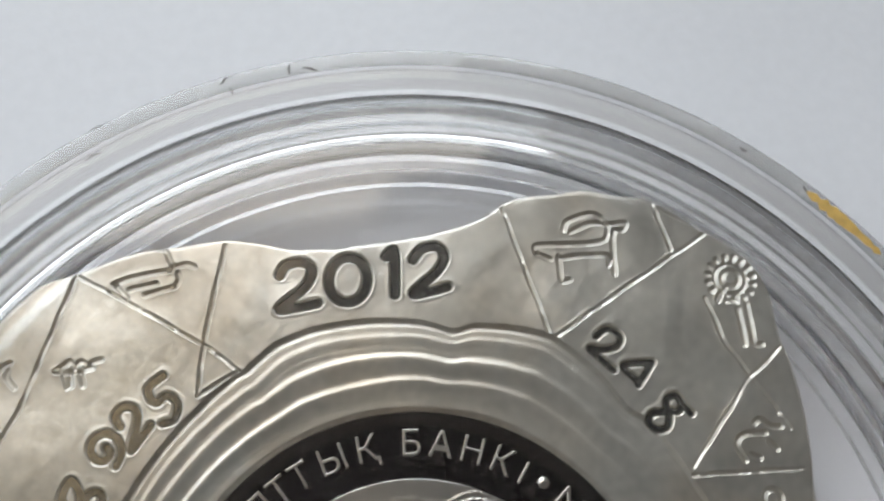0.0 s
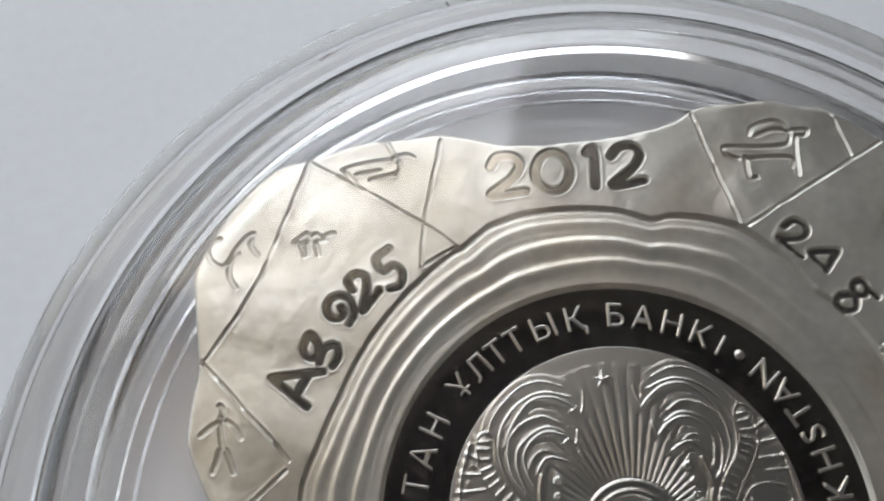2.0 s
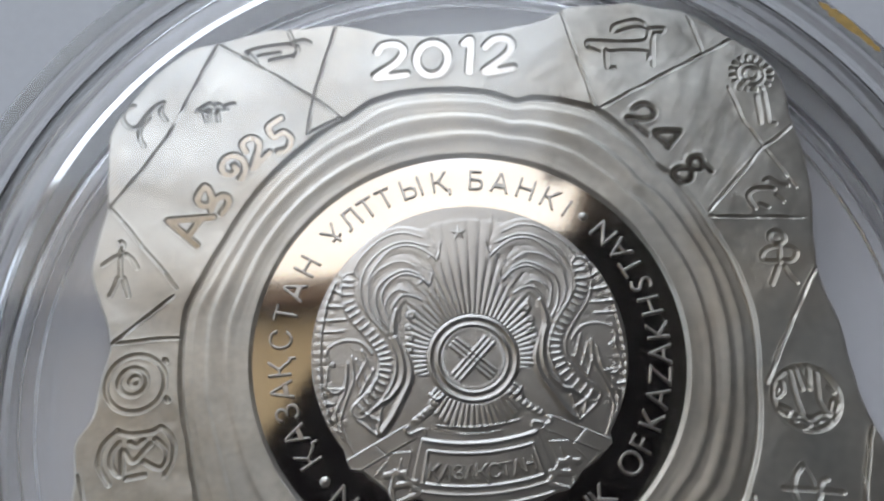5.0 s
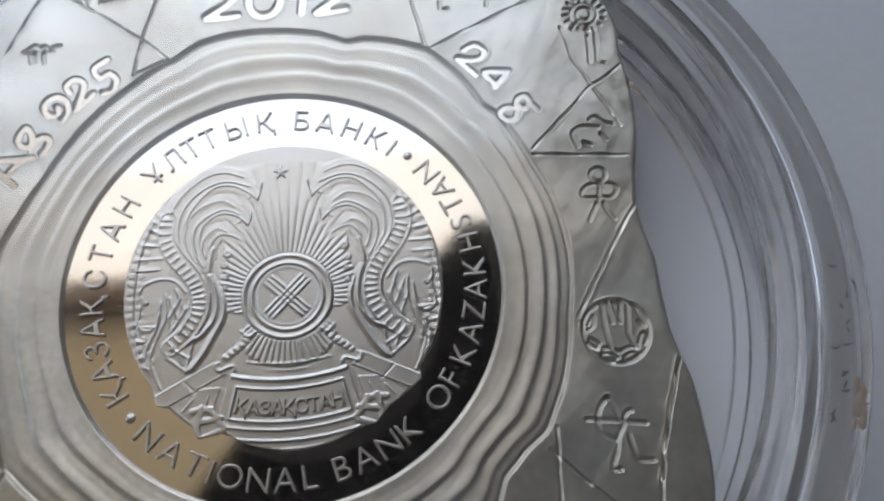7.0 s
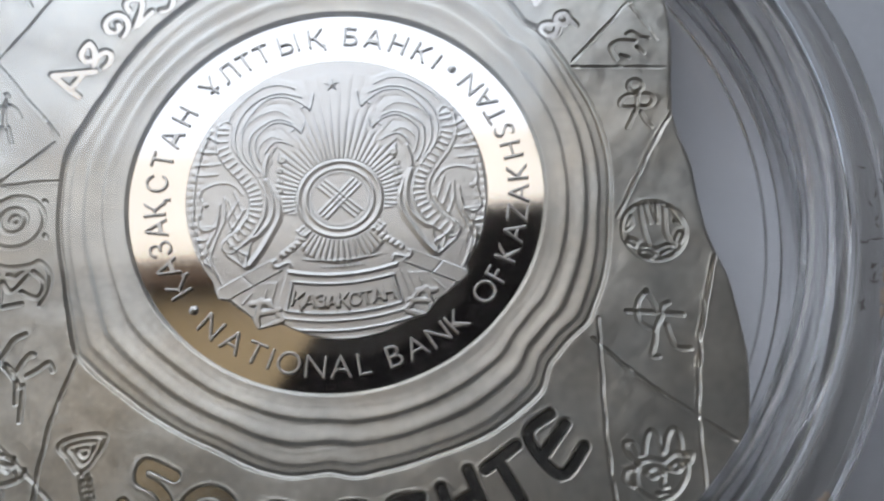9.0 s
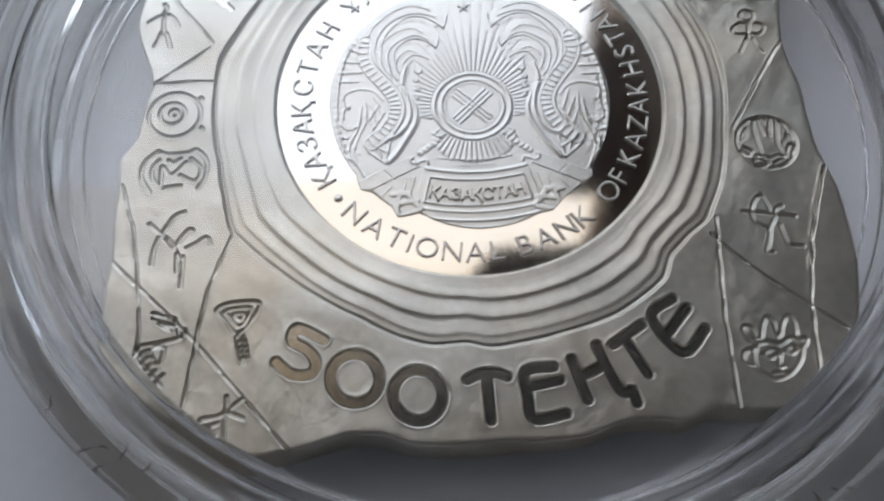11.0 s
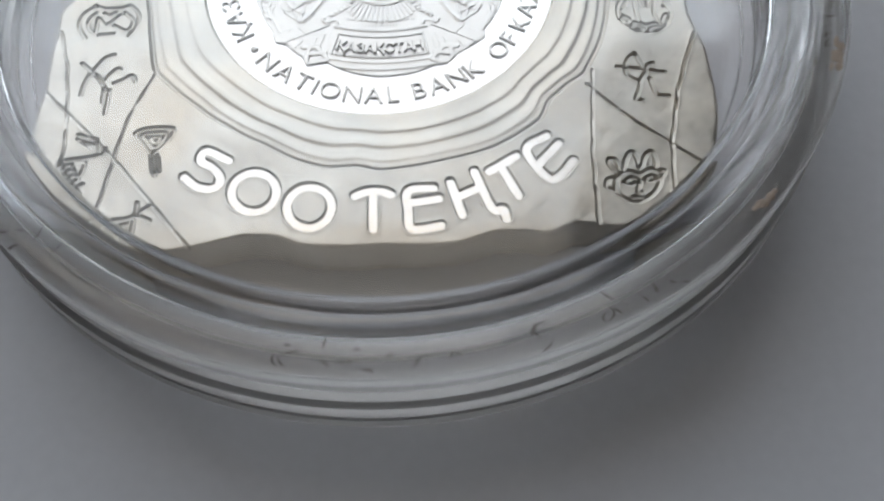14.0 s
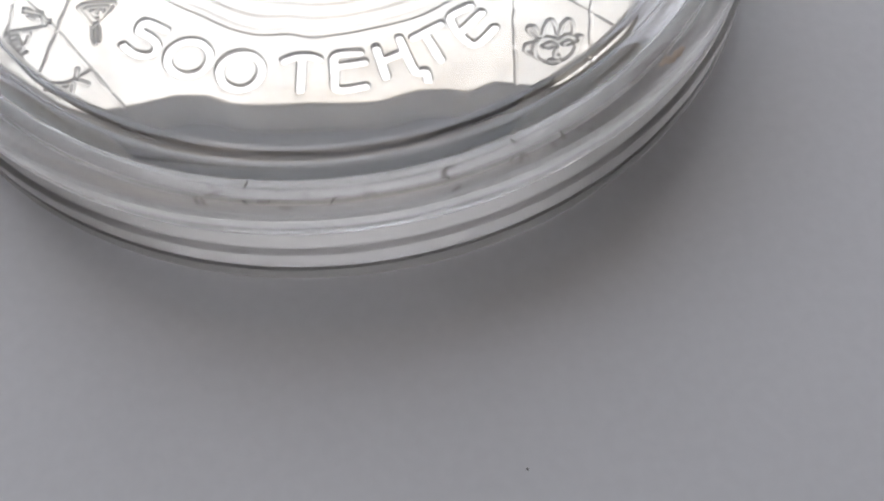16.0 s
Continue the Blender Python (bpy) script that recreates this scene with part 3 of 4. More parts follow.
GLYPHS["ram"] = [[(6.56, 13.72), (6.62, 14.02), (7.38, 13.96), (8.36, 13.87), (9.25, 13.89), (9.48, 14.39), (9.29, 14.54), (8.75, 14.61), (8.03, 14.4)], [(7.78, 14.51), (8.01, 14.84), (8.84, 15.02), (9.25, 14.86), (9.5, 14.51), (10.17, 14.46), (10.03, 14.19), (9.64, 14.12), (9.36, 12.5)], [(6.56, 13.72), (7.04, 13.41)], [(7.39, 13.48), (7.3, 12.55), (7.62, 12.51)], [(7.54, 13.39), (8.25, 13.41), (9.22, 13.27), (9.23, 12.87)]]
GLYPHS["dots"] = [[(-12.01, 0.33), (-11.94, 0.24)], [(-11.88, -1.23), (-11.8, -1.34)]]
CIRCLES = [(-13.1, -0.56, 1.15), (-13.2, -0.49, 0.55), (-13.13, -0.47, 0.17), (12.79, -3.08, 1.28), (13.09, 3.69, 0.31), (13.66, 11.7, 0.32), (13.66, 11.7, 0.6), (13.66, 11.7, 0.86)]
# year
YEAR = []
YEAR.append([[(-2.97, 14.16), (-2.7, 14.52), (-2.09, 14.54), (-1.79, 14.15), (-2.16, 13.56), (-3.11, 12.9), (-2.47, 12.87), (-1.74, 12.92)]])
YEAR.append([[(0.18, 13.55), (0.07, 13.24), (-0.12, 12.98), (-0.38, 12.83), (-0.65, 12.8), (-0.91, 12.9), (-1.11, 13.11), (-1.22, 13.4), (-1.22, 13.73), (-1.12, 14.05), (-0.93, 14.31), (-0.67, 14.47), (-0.39, 14.5), (-0.13, 14.4), (0.07, 14.19), (0.18, 13.89), (0.18, 13.55)]])
YEAR.append([[(0.98, 14.35), (1.3, 14.49), (1.1, 12.85)]])
YEAR.append([[(1.95, 14.1), (2.36, 14.48), (2.93, 14.46), (3.12, 14.03), (2.74, 13.5), (1.79, 12.81), (2.39, 12.8), (3.07, 12.89)]])
# metal
METAL = []
METAL.append([[(-12.11, 6.38), (-10.25, 6.42)], [(-12.11, 6.38), (-10.9, 5.18)], [(-10.79, 6.33), (-11.27, 5.62)]])
METAL.append([[(-10.62, 7.88), (-10.37, 7.52), (-10.35, 7.12), (-10.61, 6.98), (-10.85, 7.12), (-10.91, 7.43), (-10.62, 7.88)], [(-10.35, 6.78), (-10.2, 7.17), (-9.92, 7.38), (-9.65, 7.28), (-9.64, 6.93), (-9.89, 6.59)]])
METAL.append([[(-9.13, 8.15), (-8.92, 8.58), (-9.03, 9.07), (-9.4, 9.3), (-9.77, 9.18), (-9.94, 8.82), (-9.78, 8.46), (-9.47, 8.4), (-9.28, 8.62), (-9.39, 8.8)]])
METAL.append([[(-8.91, 9.46), (-9.06, 9.84), (-8.74, 10.13), (-8.36, 9.94), (-8.37, 9.41), (-8.62, 8.59), (-8.19, 9.03), (-7.89, 9.36)]])
METAL.append([[(-7.37, 11.03), (-7.92, 10.63), (-7.68, 10.11), (-7.29, 10.32), (-6.95, 9.99), (-7.09, 9.47), (-7.5, 9.36)]])
# weight
WEIGHT = []
WEIGHT.append([[(8.15, 10.27), (8.63, 10.49), (9.02, 10.14), (8.83, 9.79), (8.29, 9.74), (7.82, 9.85), (8.12, 9.46), (8.53, 8.96)]])
WEIGHT.append([[(9.98, 9.02), (8.93, 9.06), (9.26, 8.51)], [(9.98, 9.02), (9.31, 8.29)]])
WEIGHT.append([[(10.7, 7.41), (10.57, 7.71), (10.24, 7.65), (10.16, 7.32), (10.48, 7.13), (10.74, 7.3), (10.97, 7.0)], [(9.98, 7.2), (9.56, 7.2), (9.39, 6.93), (9.63, 6.62), (10.01, 6.67), (10.17, 7.11)]])
# face value
VALUE = []
VALUE.append([[(-6.4, -11.33), (-7.43, -10.8), (-7.64, -11.32), (-7.07, -11.7), (-6.68, -12.26), (-6.92, -12.74), (-7.65, -12.68), (-8.26, -12.17)]])
VALUE.append([[(-4.18, -12.98), (-4.23, -13.32), (-4.38, -13.61), (-4.63, -13.83), (-4.94, -13.94), (-5.27, -13.94), (-5.59, -13.82), (-5.86, -13.6), (-6.05, -13.31), (-6.12, -12.97), (-6.09, -12.62), (-5.93, -12.32), (-5.69, -12.1), (-5.37, -11.98), (-5.03, -11.98), (-4.71, -12.1), (-4.44, -12.33), (-4.25, -12.64), (-4.18, -12.98)]])
VALUE.append([[(-1.75, -13.76), (-1.81, -14.1), (-1.97, -14.4), (-2.22, -14.62), (-2.52, -14.74), (-2.85, -14.73), (-3.17, -14.61), (-3.43, -14.39), (-3.6, -14.09), (-3.67, -13.75), (-3.63, -13.41), (-3.47, -13.1), (-3.22, -12.87), (-2.9, -12.75), (-2.56, -12.76), (-2.24, -12.88), (-1.98, -13.11), (-1.81, -13.42), (-1.75, -13.76)]])
VALUE.append([[(-0.77, -13.2), (-0.24, -12.98), (0.37, -12.98), (0.78, -13.15)], [(0.01, -13.06), (0.06, -14.84)]])
VALUE.append([[(2.62, -12.83), (1.53, -12.96), (1.55, -13.97), (1.71, -14.85), (2.95, -14.7)], [(1.61, -13.57), (2.84, -13.36)]])
VALUE.append([[(3.36, -12.56), (3.85, -14.18)], [(3.61, -13.31), (4.47, -12.9)], [(4.41, -12.01), (5.13, -13.86), (5.6, -13.92), (5.73, -14.4)]])
VALUE.append([[(5.06, -12.01), (6.29, -11.22)], [(5.57, -11.76), (6.3, -13.27)]])
VALUE.append([[(7.69, -10.16), (6.74, -10.91), (7.77, -12.45), (8.79, -11.5)], [(7.26, -11.66), (8.2, -10.58)]])
FEATHERS = [[(1.75, 4.94), (2.46, 5.2), (3.2, 5.09), (3.92, 4.6), (4.49, 3.94), (4.75, 3.21)], [(1.51, 4.51), (2.44, 4.78), (3.29, 4.54), (3.99, 3.92), (4.35, 3.11), (4.36, 2.28), (4.05, 1.48), (3.7, 0.97)], [(1.18, 3.86), (1.54, 4.22), (2.18, 4.57), (2.97, 4.51), (3.73, 3.77), (4.14, 2.98)], [(2.12, 3.64), (2.63, 3.91), (3.36, 3.74), (3.94, 3.22), (4.09, 2.57), (4.01, 1.89), (3.62, 1.19)], [(1.91, 3.24), (2.48, 3.5), (3.09, 3.32), (3.66, 2.83), (3.79, 2.18), (3.64, 1.51), (3.37, 1.05)], [(1.59, 2.79), (1.97, 3.15), (2.6, 3.33), (3.19, 3.03), (3.52, 2.48), (3.42, 1.75)], [(2.42, 2.51), (2.85, 2.67), (3.27, 2.36), (3.43, 1.86), (3.27, 1.41)], [(1.94, 2.16), (2.29, 2.35), (2.73, 2.38), (3.09, 1.94), (3.11, 1.5)]]
TIPS = [[(0.99, 4.63), (1.07, 4.15), (1.18, 3.86)], [(1.18, 3.86), (1.36, 4.07), (1.53, 3.97)], [(1.42, 3.25), (1.5, 2.91), (1.59, 2.77)], [(1.59, 2.77), (1.79, 3.0), (1.98, 2.87)]]
NECK = [[(2.98, 1.78), (3.13, 1.15), (3.1, 0.62), (2.75, -0.01), (2.55, -0.52), (2.6, -1.17), (2.93, -1.84), (3.39, -2.63), (3.81, -3.16)], [(3.1, 0.62), (2.92, 0.1), (2.82, -0.67), (3.01, -1.33), (3.56, -1.89), (4.24, -2.14)], [(3.21, -0.18), (3.21, -0.88), (3.57, -1.68)]]
BODY = [[(4.8, 3.21), (4.85, 2.37), (4.55, 1.66), (4.01, 0.95), (3.6, 0.31), (3.44, -0.33), (3.56, -0.99), (3.98, -1.66), (4.59, -2.22)]]
HEAD = [[(4.06, 0.02), (4.46, 0.51), (5.07, 0.65), (5.65, 0.47), (5.86, 0.14), (5.76, -0.25), (5.85, -0.78), (5.85, -1.3), (5.48, -1.47), (5.19, -1.25), (5.07, -0.72), (5.03, -0.32)], [(4.84, -0.05), (4.81, -0.96), (5.06, -1.62), (5.29, -2.28), (5.36, -2.78), (5.14, -3.39), (4.91, -3.87)], [(5.06, -0.85), (5.17, -1.45), (5.47, -2.04), (5.56, -2.55), (5.31, -3.28)], [(5.18, -1.35), (5.8, -1.29)], [(4.01, -0.64), (4.59, -1.61)], [(4.28, -0.26), (4.69, -1.0)], [(3.86, -1.01), (4.28, -1.69)], [(4.12, -0.7), (4.43, 0.17)], [(4.33, -1.05), (4.69, -0.17)], [(4.51, -1.5), (4.81, -0.75)]]
TAIL = [[(3.77, -2.21), (3.99, -3.23)], [(3.85, -2.72), (4.58, -2.27)], [(3.99, -3.23), (4.74, -2.61)], [(4.18, -2.94), (4.33, -2.45)], [(5.12, 2.63), (5.55, 2.87)], [(5.09, 2.08), (5.78, 2.16)], [(5.05, 1.54), (6.0, 1.55)], [(5.15, 1.07), (6.02, 1.06)], [(5.41, 3.16), (5.81, 2.16), (6.02, 1.06), (6.11, -0.01), (6.11, -1.06), (5.77, -2.57)], [(5.62, -1.92), (5.91, -1.87)], [(5.4, -3.04), (5.6, -2.93)]]


def round_turn(nodes, a):
    """Radii at the angles a (radians) through nodes of (degrees, mm)."""
    n = sorted(nodes)
    d = np.array([n[-1][0] - 360] + [q[0] for q in n] + [n[0][0] + 360], float)
    r = np.array([n[-1][1]] + [q[1] for q in n] + [n[0][1]], float)
    v = np.interp(np.degrees(a) % 360, d, r)
    kernel = np.hanning(max(3, len(a) // 90))
    kernel /= kernel.sum()
    k = len(kernel)
    return np.convolve(np.concatenate([v[-k:], v, v[:k]]), kernel, "same")[k:-k]


DIGITS = [(YEAR, 0.165), (METAL, 0.12), (WEIGHT, 0.11), (VALUE, 0.185)]


SUNBURST = [ring_stroke(*CIRCLES[-2])] + [[(CIRCLES[-1][0] + q * math.cos(k * 0.393), CIRCLES[-1][1] + q * math.sin(k * 0.393)) for q in (0.78, 0.9)] for k in range(16)]


def field_height(x, y, a, r, edge, wave):
    """The struck relief of the coin's outer field, in mm over its level."""
    h = 0.026 * relief_noise(x, y, 4.5, 3) + 0.0055 * relief_noise(x, y, 1.3, 4) + 0.0013 * relief_noise(x, y, 0.45, 6) + 0.005 * np.abs(relief_noise(x, y, 2.1, 8))
    s = (r - RING_OUT) / (wave - RING_OUT)
    inside = s < 1
    bowl = -0.07 * (1 - smoothstep(s * 1.02)) + (RING_Z + 0.21) * (1 - smoothstep(s / 0.05))
    for n, (at, wide, high) in enumerate(((0.80, 0.06, 0.025), (0.58, 0.08, 0.05), (0.32, 0.07, 0.04))):
        c = at + 0.045 * wobble(a, 20 + n)
        amp = high * (0.75 + 0.35 * wobble(a, 40 + n, (1, 2, 3, 4)))
        u = (s - c) / wide
        bowl += 1.25 * amp * np.exp(-np.where(u < 0, u / 1.5, u / 0.55) ** 2)  # steep outside, slow inside
        bowl += 0.006 * np.exp(-((u + 2.1 + 0.5 * wobble(a, 60 + n, (9, 17, 26))) / 0.35) ** 2) * (0.6 + 0.6 * wobble(a, 70 + n, (1, 2, 4)))
    lip = 0.14 * smoothstep((s - 0.97) / 0.05) - 0.045 * np.exp(-(((s - 0.955) / 0.022) ** 2))
    h = np.where(inside, 0.3 * h + bowl - 0.14 + lip, h)
    for line in LINES:
        d = stroke_distance(x + 0.015 * np.sin(y * 4.1 + x), y + 0.015 * np.sin(x * 3.7), line)
        broken = 0.8 + 0.5 * np.sin(x * 2.3 + y * 1.9 + 1.0) * np.sin(x * 1.4 - y * 2.6) - 0.5 * np.clip(np.sin(x * 3.1 - y * 2.7) - 0.8, 0, 1) * 5
        h += np.where(inside, 0, (dent(d, 0.085, 0.115) + 0.012 * np.exp(-(((d - 0.12) / 0.04) ** 2))) * np.clip(broken, 0.12, 1))
    strokes = [curved(q) for g in GLYPHS.values() for q in g] + [ring_stroke(*c) for c in CIRCLES[:-2]] + SUNBURST
    for q in strokes:
        d = stroke_distance(x, y, q, 0.5)
        h += -0.10 * smoothstep((0.125 - d) / 0.085) + 0.008 * np.exp(-(((d - 0.15) / 0.04) ** 2))
    for chars, half in DIGITS:
        for strokes in chars:
            d = np.minimum.reduce([stroke_distance(x, y, curved(q), 0.8) for q in strokes])
            h += 0.010 * np.exp(-(((d - half - 0.11) / 0.05) ** 2))  # a raised burr
            h = np.where(d < 0.75, h - 0.24 * smoothstep((half + 0.05 - d) / 0.05), h)
    # rounded rim
    return h - 0.05 * np.exp(-((edge - r) / 0.05))


def build_field(coin):
    turns, rings = 2900, 250
    a = np.linspace(0, 2 * np.pi, turns, endpoint=False)
    edge = round_turn(OUTLINE, a) + 0.03 * wobble(a, 7, (31, 47, 63, 88))
    wave = round_turn(WAVE, a)
    s = np.linspace(0, 1, rings)[:, None]
    r = RING_OUT + (edge - RING_OUT) * s
    A = np.repeat(a[None], rings, 0)
    x, y = r * np.cos(A), r * np.sin(A)
    E, W = np.repeat(edge[None], rings, 0), np.repeat(wave[None], rings, 0)
    h = field_height(x.ravel(), y.ravel(), A.ravel(), r.ravel(), E.ravel(), W.ravel())
    top = np.stack([x.ravel(), y.ravel(), h + COIN_TOP], -1)
    sides = []
    last = h.reshape(rings, turns)[-1]
    swell = np.clip(0.35 + 0.9 * wobble(a, 12, (5, 9, 14, 23)), 0, 1)  # chipped hollows along the side
    for off, grow, z in ((0.012, 0.0, None), (0.03, 0.0, -0.16), (0.03, 0.02, -0.4), (0.03, 0.10, -0.9), (0.02, 0.18, -1.5), (0.0, 0.18, -2.0), (-0.2, 0.1, -2.2), (None, 0, -2.2)):
        rr = np.maximum(np.minimum(edge + off + grow * swell, 18.9), edge - 0.2 if z is not None and z < -1.2 else edge + off) if off is not None else np.full(turns, RING_OUT - 1.0)
        zz = last - 0.03 if z is None else np.full(turns, z)
        sides.append(np.stack([rr * np.cos(a), rr * np.sin(a), zz + COIN_TOP], -1))
    xyz = np.concatenate([top, *sides])
    return quad_mesh("field", xyz, polar_quads(rings + len(sides), turns), SILVER, coin, "frosted silver field with carved rock drawings")


def build_mirror_ring(coin):
    turns = 256
    a = np.linspace(0, 2 * np.pi, turns, endpoint=False)
    xyz = [np.stack([r * np.cos(a), r * np.sin(a), np.full(turns, COIN_TOP + z)], -1) for r, z in ((RING_OUT + 0.12, RING_Z - 0.2), (RING_OUT + 0.1, RING_Z), (7.5, RING_Z), (RING_IN - 0.1, RING_Z), (RING_IN - 0.12, RING_Z - 0.2))]
    ob = quad_mesh("mirror_ring", np.concatenate(xyz), polar_quads(5, turns), MIRROR, coin, "mirror-polished silver ring", sharp=30)
    return ob


def stroke_slab(name, strokes, half, z, mat, parent, cell=0.045, lean=0.0):
    """A flat slab with the outline of a drawn character."""
    strokes = [curved(q) for q in strokes]
    pts = np.concatenate([np.array(q) for q in strokes])
    lo, hi = pts.min(0) - half - 0.1, pts.max(0) + half + 0.1
    gx, gy = np.arange(lo[0], hi[0], cell), np.arange(lo[1], hi[1], cell)
    X, Y = np.meshgrid(gx, gy, indexing="ij")
    def dist(px, py):
        return np.minimum.reduce([stroke_distance(px, py, q, 3.0) for q in strokes]) - half
    x, y = X.ravel(), Y.ravel()
    d = dist(x, y)
    e = 0.004
    nx, ny = (dist(x + e, y) - d) / e, (dist(x, y + e) - d) / e
    outer = d > -0.35 * cell
    x, y = np.where(outer, x - nx * d, x), np.where(outer, y - ny * d, y)
    keep = d < 0.65 * cell
    ny_ = len(gy)
    i, j = np.meshgrid(np.arange(len(gx) - 1), np.arange(ny_ - 1), indexing="ij")
    q = np.stack([i * ny_ + j, (i + 1) * ny_ + j, (i + 1) * ny_ + j + 1, i * ny_ + j + 1], -1).reshape(-1, 4)
    q = q[keep[q].all(1)]
    used, q = np.unique(q, return_inverse=True)
    q = q.reshape(-1, 4)
    xyz = np.stack([x[used], y[used], z + COIN_TOP + lean * (y[used] - pts[:, 1].mean())], -1)
    edges = {}
    for f in q.tolist():
        for u, v in zip(f, f[1:] + f[:1]):
            edges[(u, v)] = 1
    rim = [(u, v) for u, v in edges if (v, u) not in edges]
    low = xyz.copy()
    low[:, 2] -= 0.12
    n = len(xyz)
    walls = np.array([(v, u, u + n, v + n) for u, v in rim])
    return quad_mesh(name, np.concatenate([xyz, low]), np.concatenate([q, walls]), mat, parent, sharp=40)


def letter_mesh(char, size, mat, depth=0.09):
    """A raised letter with softened edges, its foot at the origin, size in mm."""
    c = bpy.data.curves.new("letter", "FONT")
    c.body, c.size, c.align_x = {"I": "l", "І": "l"}.get(char, char), size * MM, "CENTER"  # a plain bar without feet
    c.extrude, c.bevel_depth, c.bevel_resolution, c.resolution_u = depth * MM / 2, 0.03 * MM, 2, 6
    c.offset = (-0.036 if size > 1 else -0.012) * MM
    ob = bpy.data.objects.new("letter", c)
    scene.collection.objects.link(ob)
    me = bpy.data.meshes.new_from_object(ob.evaluated_get(bpy.context.evaluated_depsgraph_get()))
    me.name = "letter"
    bpy.data.objects.remove(ob)
    bpy.data.curves.remove(c)
    me.materials.clear()
    me.materials.append(mat)
    v = np.empty(len(me.vertices) * 3)
    me.vertices.foreach_get("co", v)
    v[0::3] -= 0.5 * (v[0::3].max() + v[0::3].min())  # its middle over the origin
    me.vertices.foreach_set("co", v)
    if char in "IІ":
        v[1::3] *= 0.94
        me.vertices.foreach_set("co", v)
    me.polygons.foreach_set("use_smooth", np.zeros(len(me.polygons), bool))
    return me


LETTERS = {}


def curved_text(text, angles, foot, size, z, parent, mat, outward=True, centre=(0.0, 0.0), name="letter"):
    """Letters along a circle, the middle of each at its angle in degrees."""
    for ch, angle in zip(text, angles):
        if (ch, size) not in LETTERS:
            LETTERS[ch, size] = letter_mesh(ch, size, mat)
        a = radians(angle)
        ob = new(name, LETTERS[ch, size])
        ob.parent = parent
        ob.matrix_basis = pose((centre[0] + foot * math.cos(a)) * MM, (centre[1] + foot * math.sin(a)) * MM, (COIN_TOP + z) * MM, 0, 0, angle - 90 if outward else angle + 90)


def dome(name, x, y, r, high, z, mat, parent):
    turns = 24
    a = np.linspace(0, 2 * np.pi, turns, endpoint=False)
    xyz = [np.stack([x + r * math.cos(t) * np.cos(a), y + r * math.cos(t) * np.sin(a), np.full(turns, COIN_TOP + z + high * math.sin(t))], -1) for t in np.linspace(-0.2, 1.54, 7)]
    return quad_mesh(name, np.concatenate(xyz), polar_quads(7, turns), mat, parent)


def mirrored(strokes):
    return strokes + [[(0.1 - x, y) for x, y in q] for q in strokes]


SUN = (0.12, -0.42)
STAR = (-0.02, 5.07)
CURLS = [(2.4, 1.53, 0.21), (2.52, 1.01, 0.16), (2.47, 0.52, 0.14), (2.48, 0.05, 0.12), (5.61, -0.32, 0.12)]
# the disc's edge, with the ends of the scroll standing over the mirror: degrees, mm
EMBLEM_EDGE = [(-90, 6.5), (-74, 6.52), (-66, 6.45), (-60, 6.62), (-53, 6.4), (-42, 6.56), (-39, 6.6), (-36, 6.32), (0, 6.3), (90, 6.3), (180, 6.3), (216, 6.3), (219, 6.48), (222, 6.6), (226, 6.36), (236, 6.4), (240, 6.7), (247, 6.12), (258, 6.36), (270, 6.5)]


def facing(strokes):
    """Strokes of the scroll and their mirror images about the emblem's axis."""
    return strokes + [[(0.2 - x, y) for x, y in q] for q in strokes]


def tile(x, y, corners, edge=0.035):
    """1 inside a convex outline, falling to 0 over its edge."""
    area = sum(px * qy - qx * py for (px, py), (qx, qy) in zip(corners, corners[1:] + corners[:1]))
    turn = 1 if area > 0 else -1
    d = np.full(x.shape, 9.0)
    for (px, py), (qx, qy) in zip(corners, corners[1:] + corners[:1]):
        n = math.hypot(qx - px, qy - py)
        d = np.minimum(d, turn * ((qx - px) * (y - py) - (qy - py) * (x - px)) / n)
    return smoothstep(d / edge)


def ridge(d, half, high):
    return high * np.exp(-((d / half) ** 2))


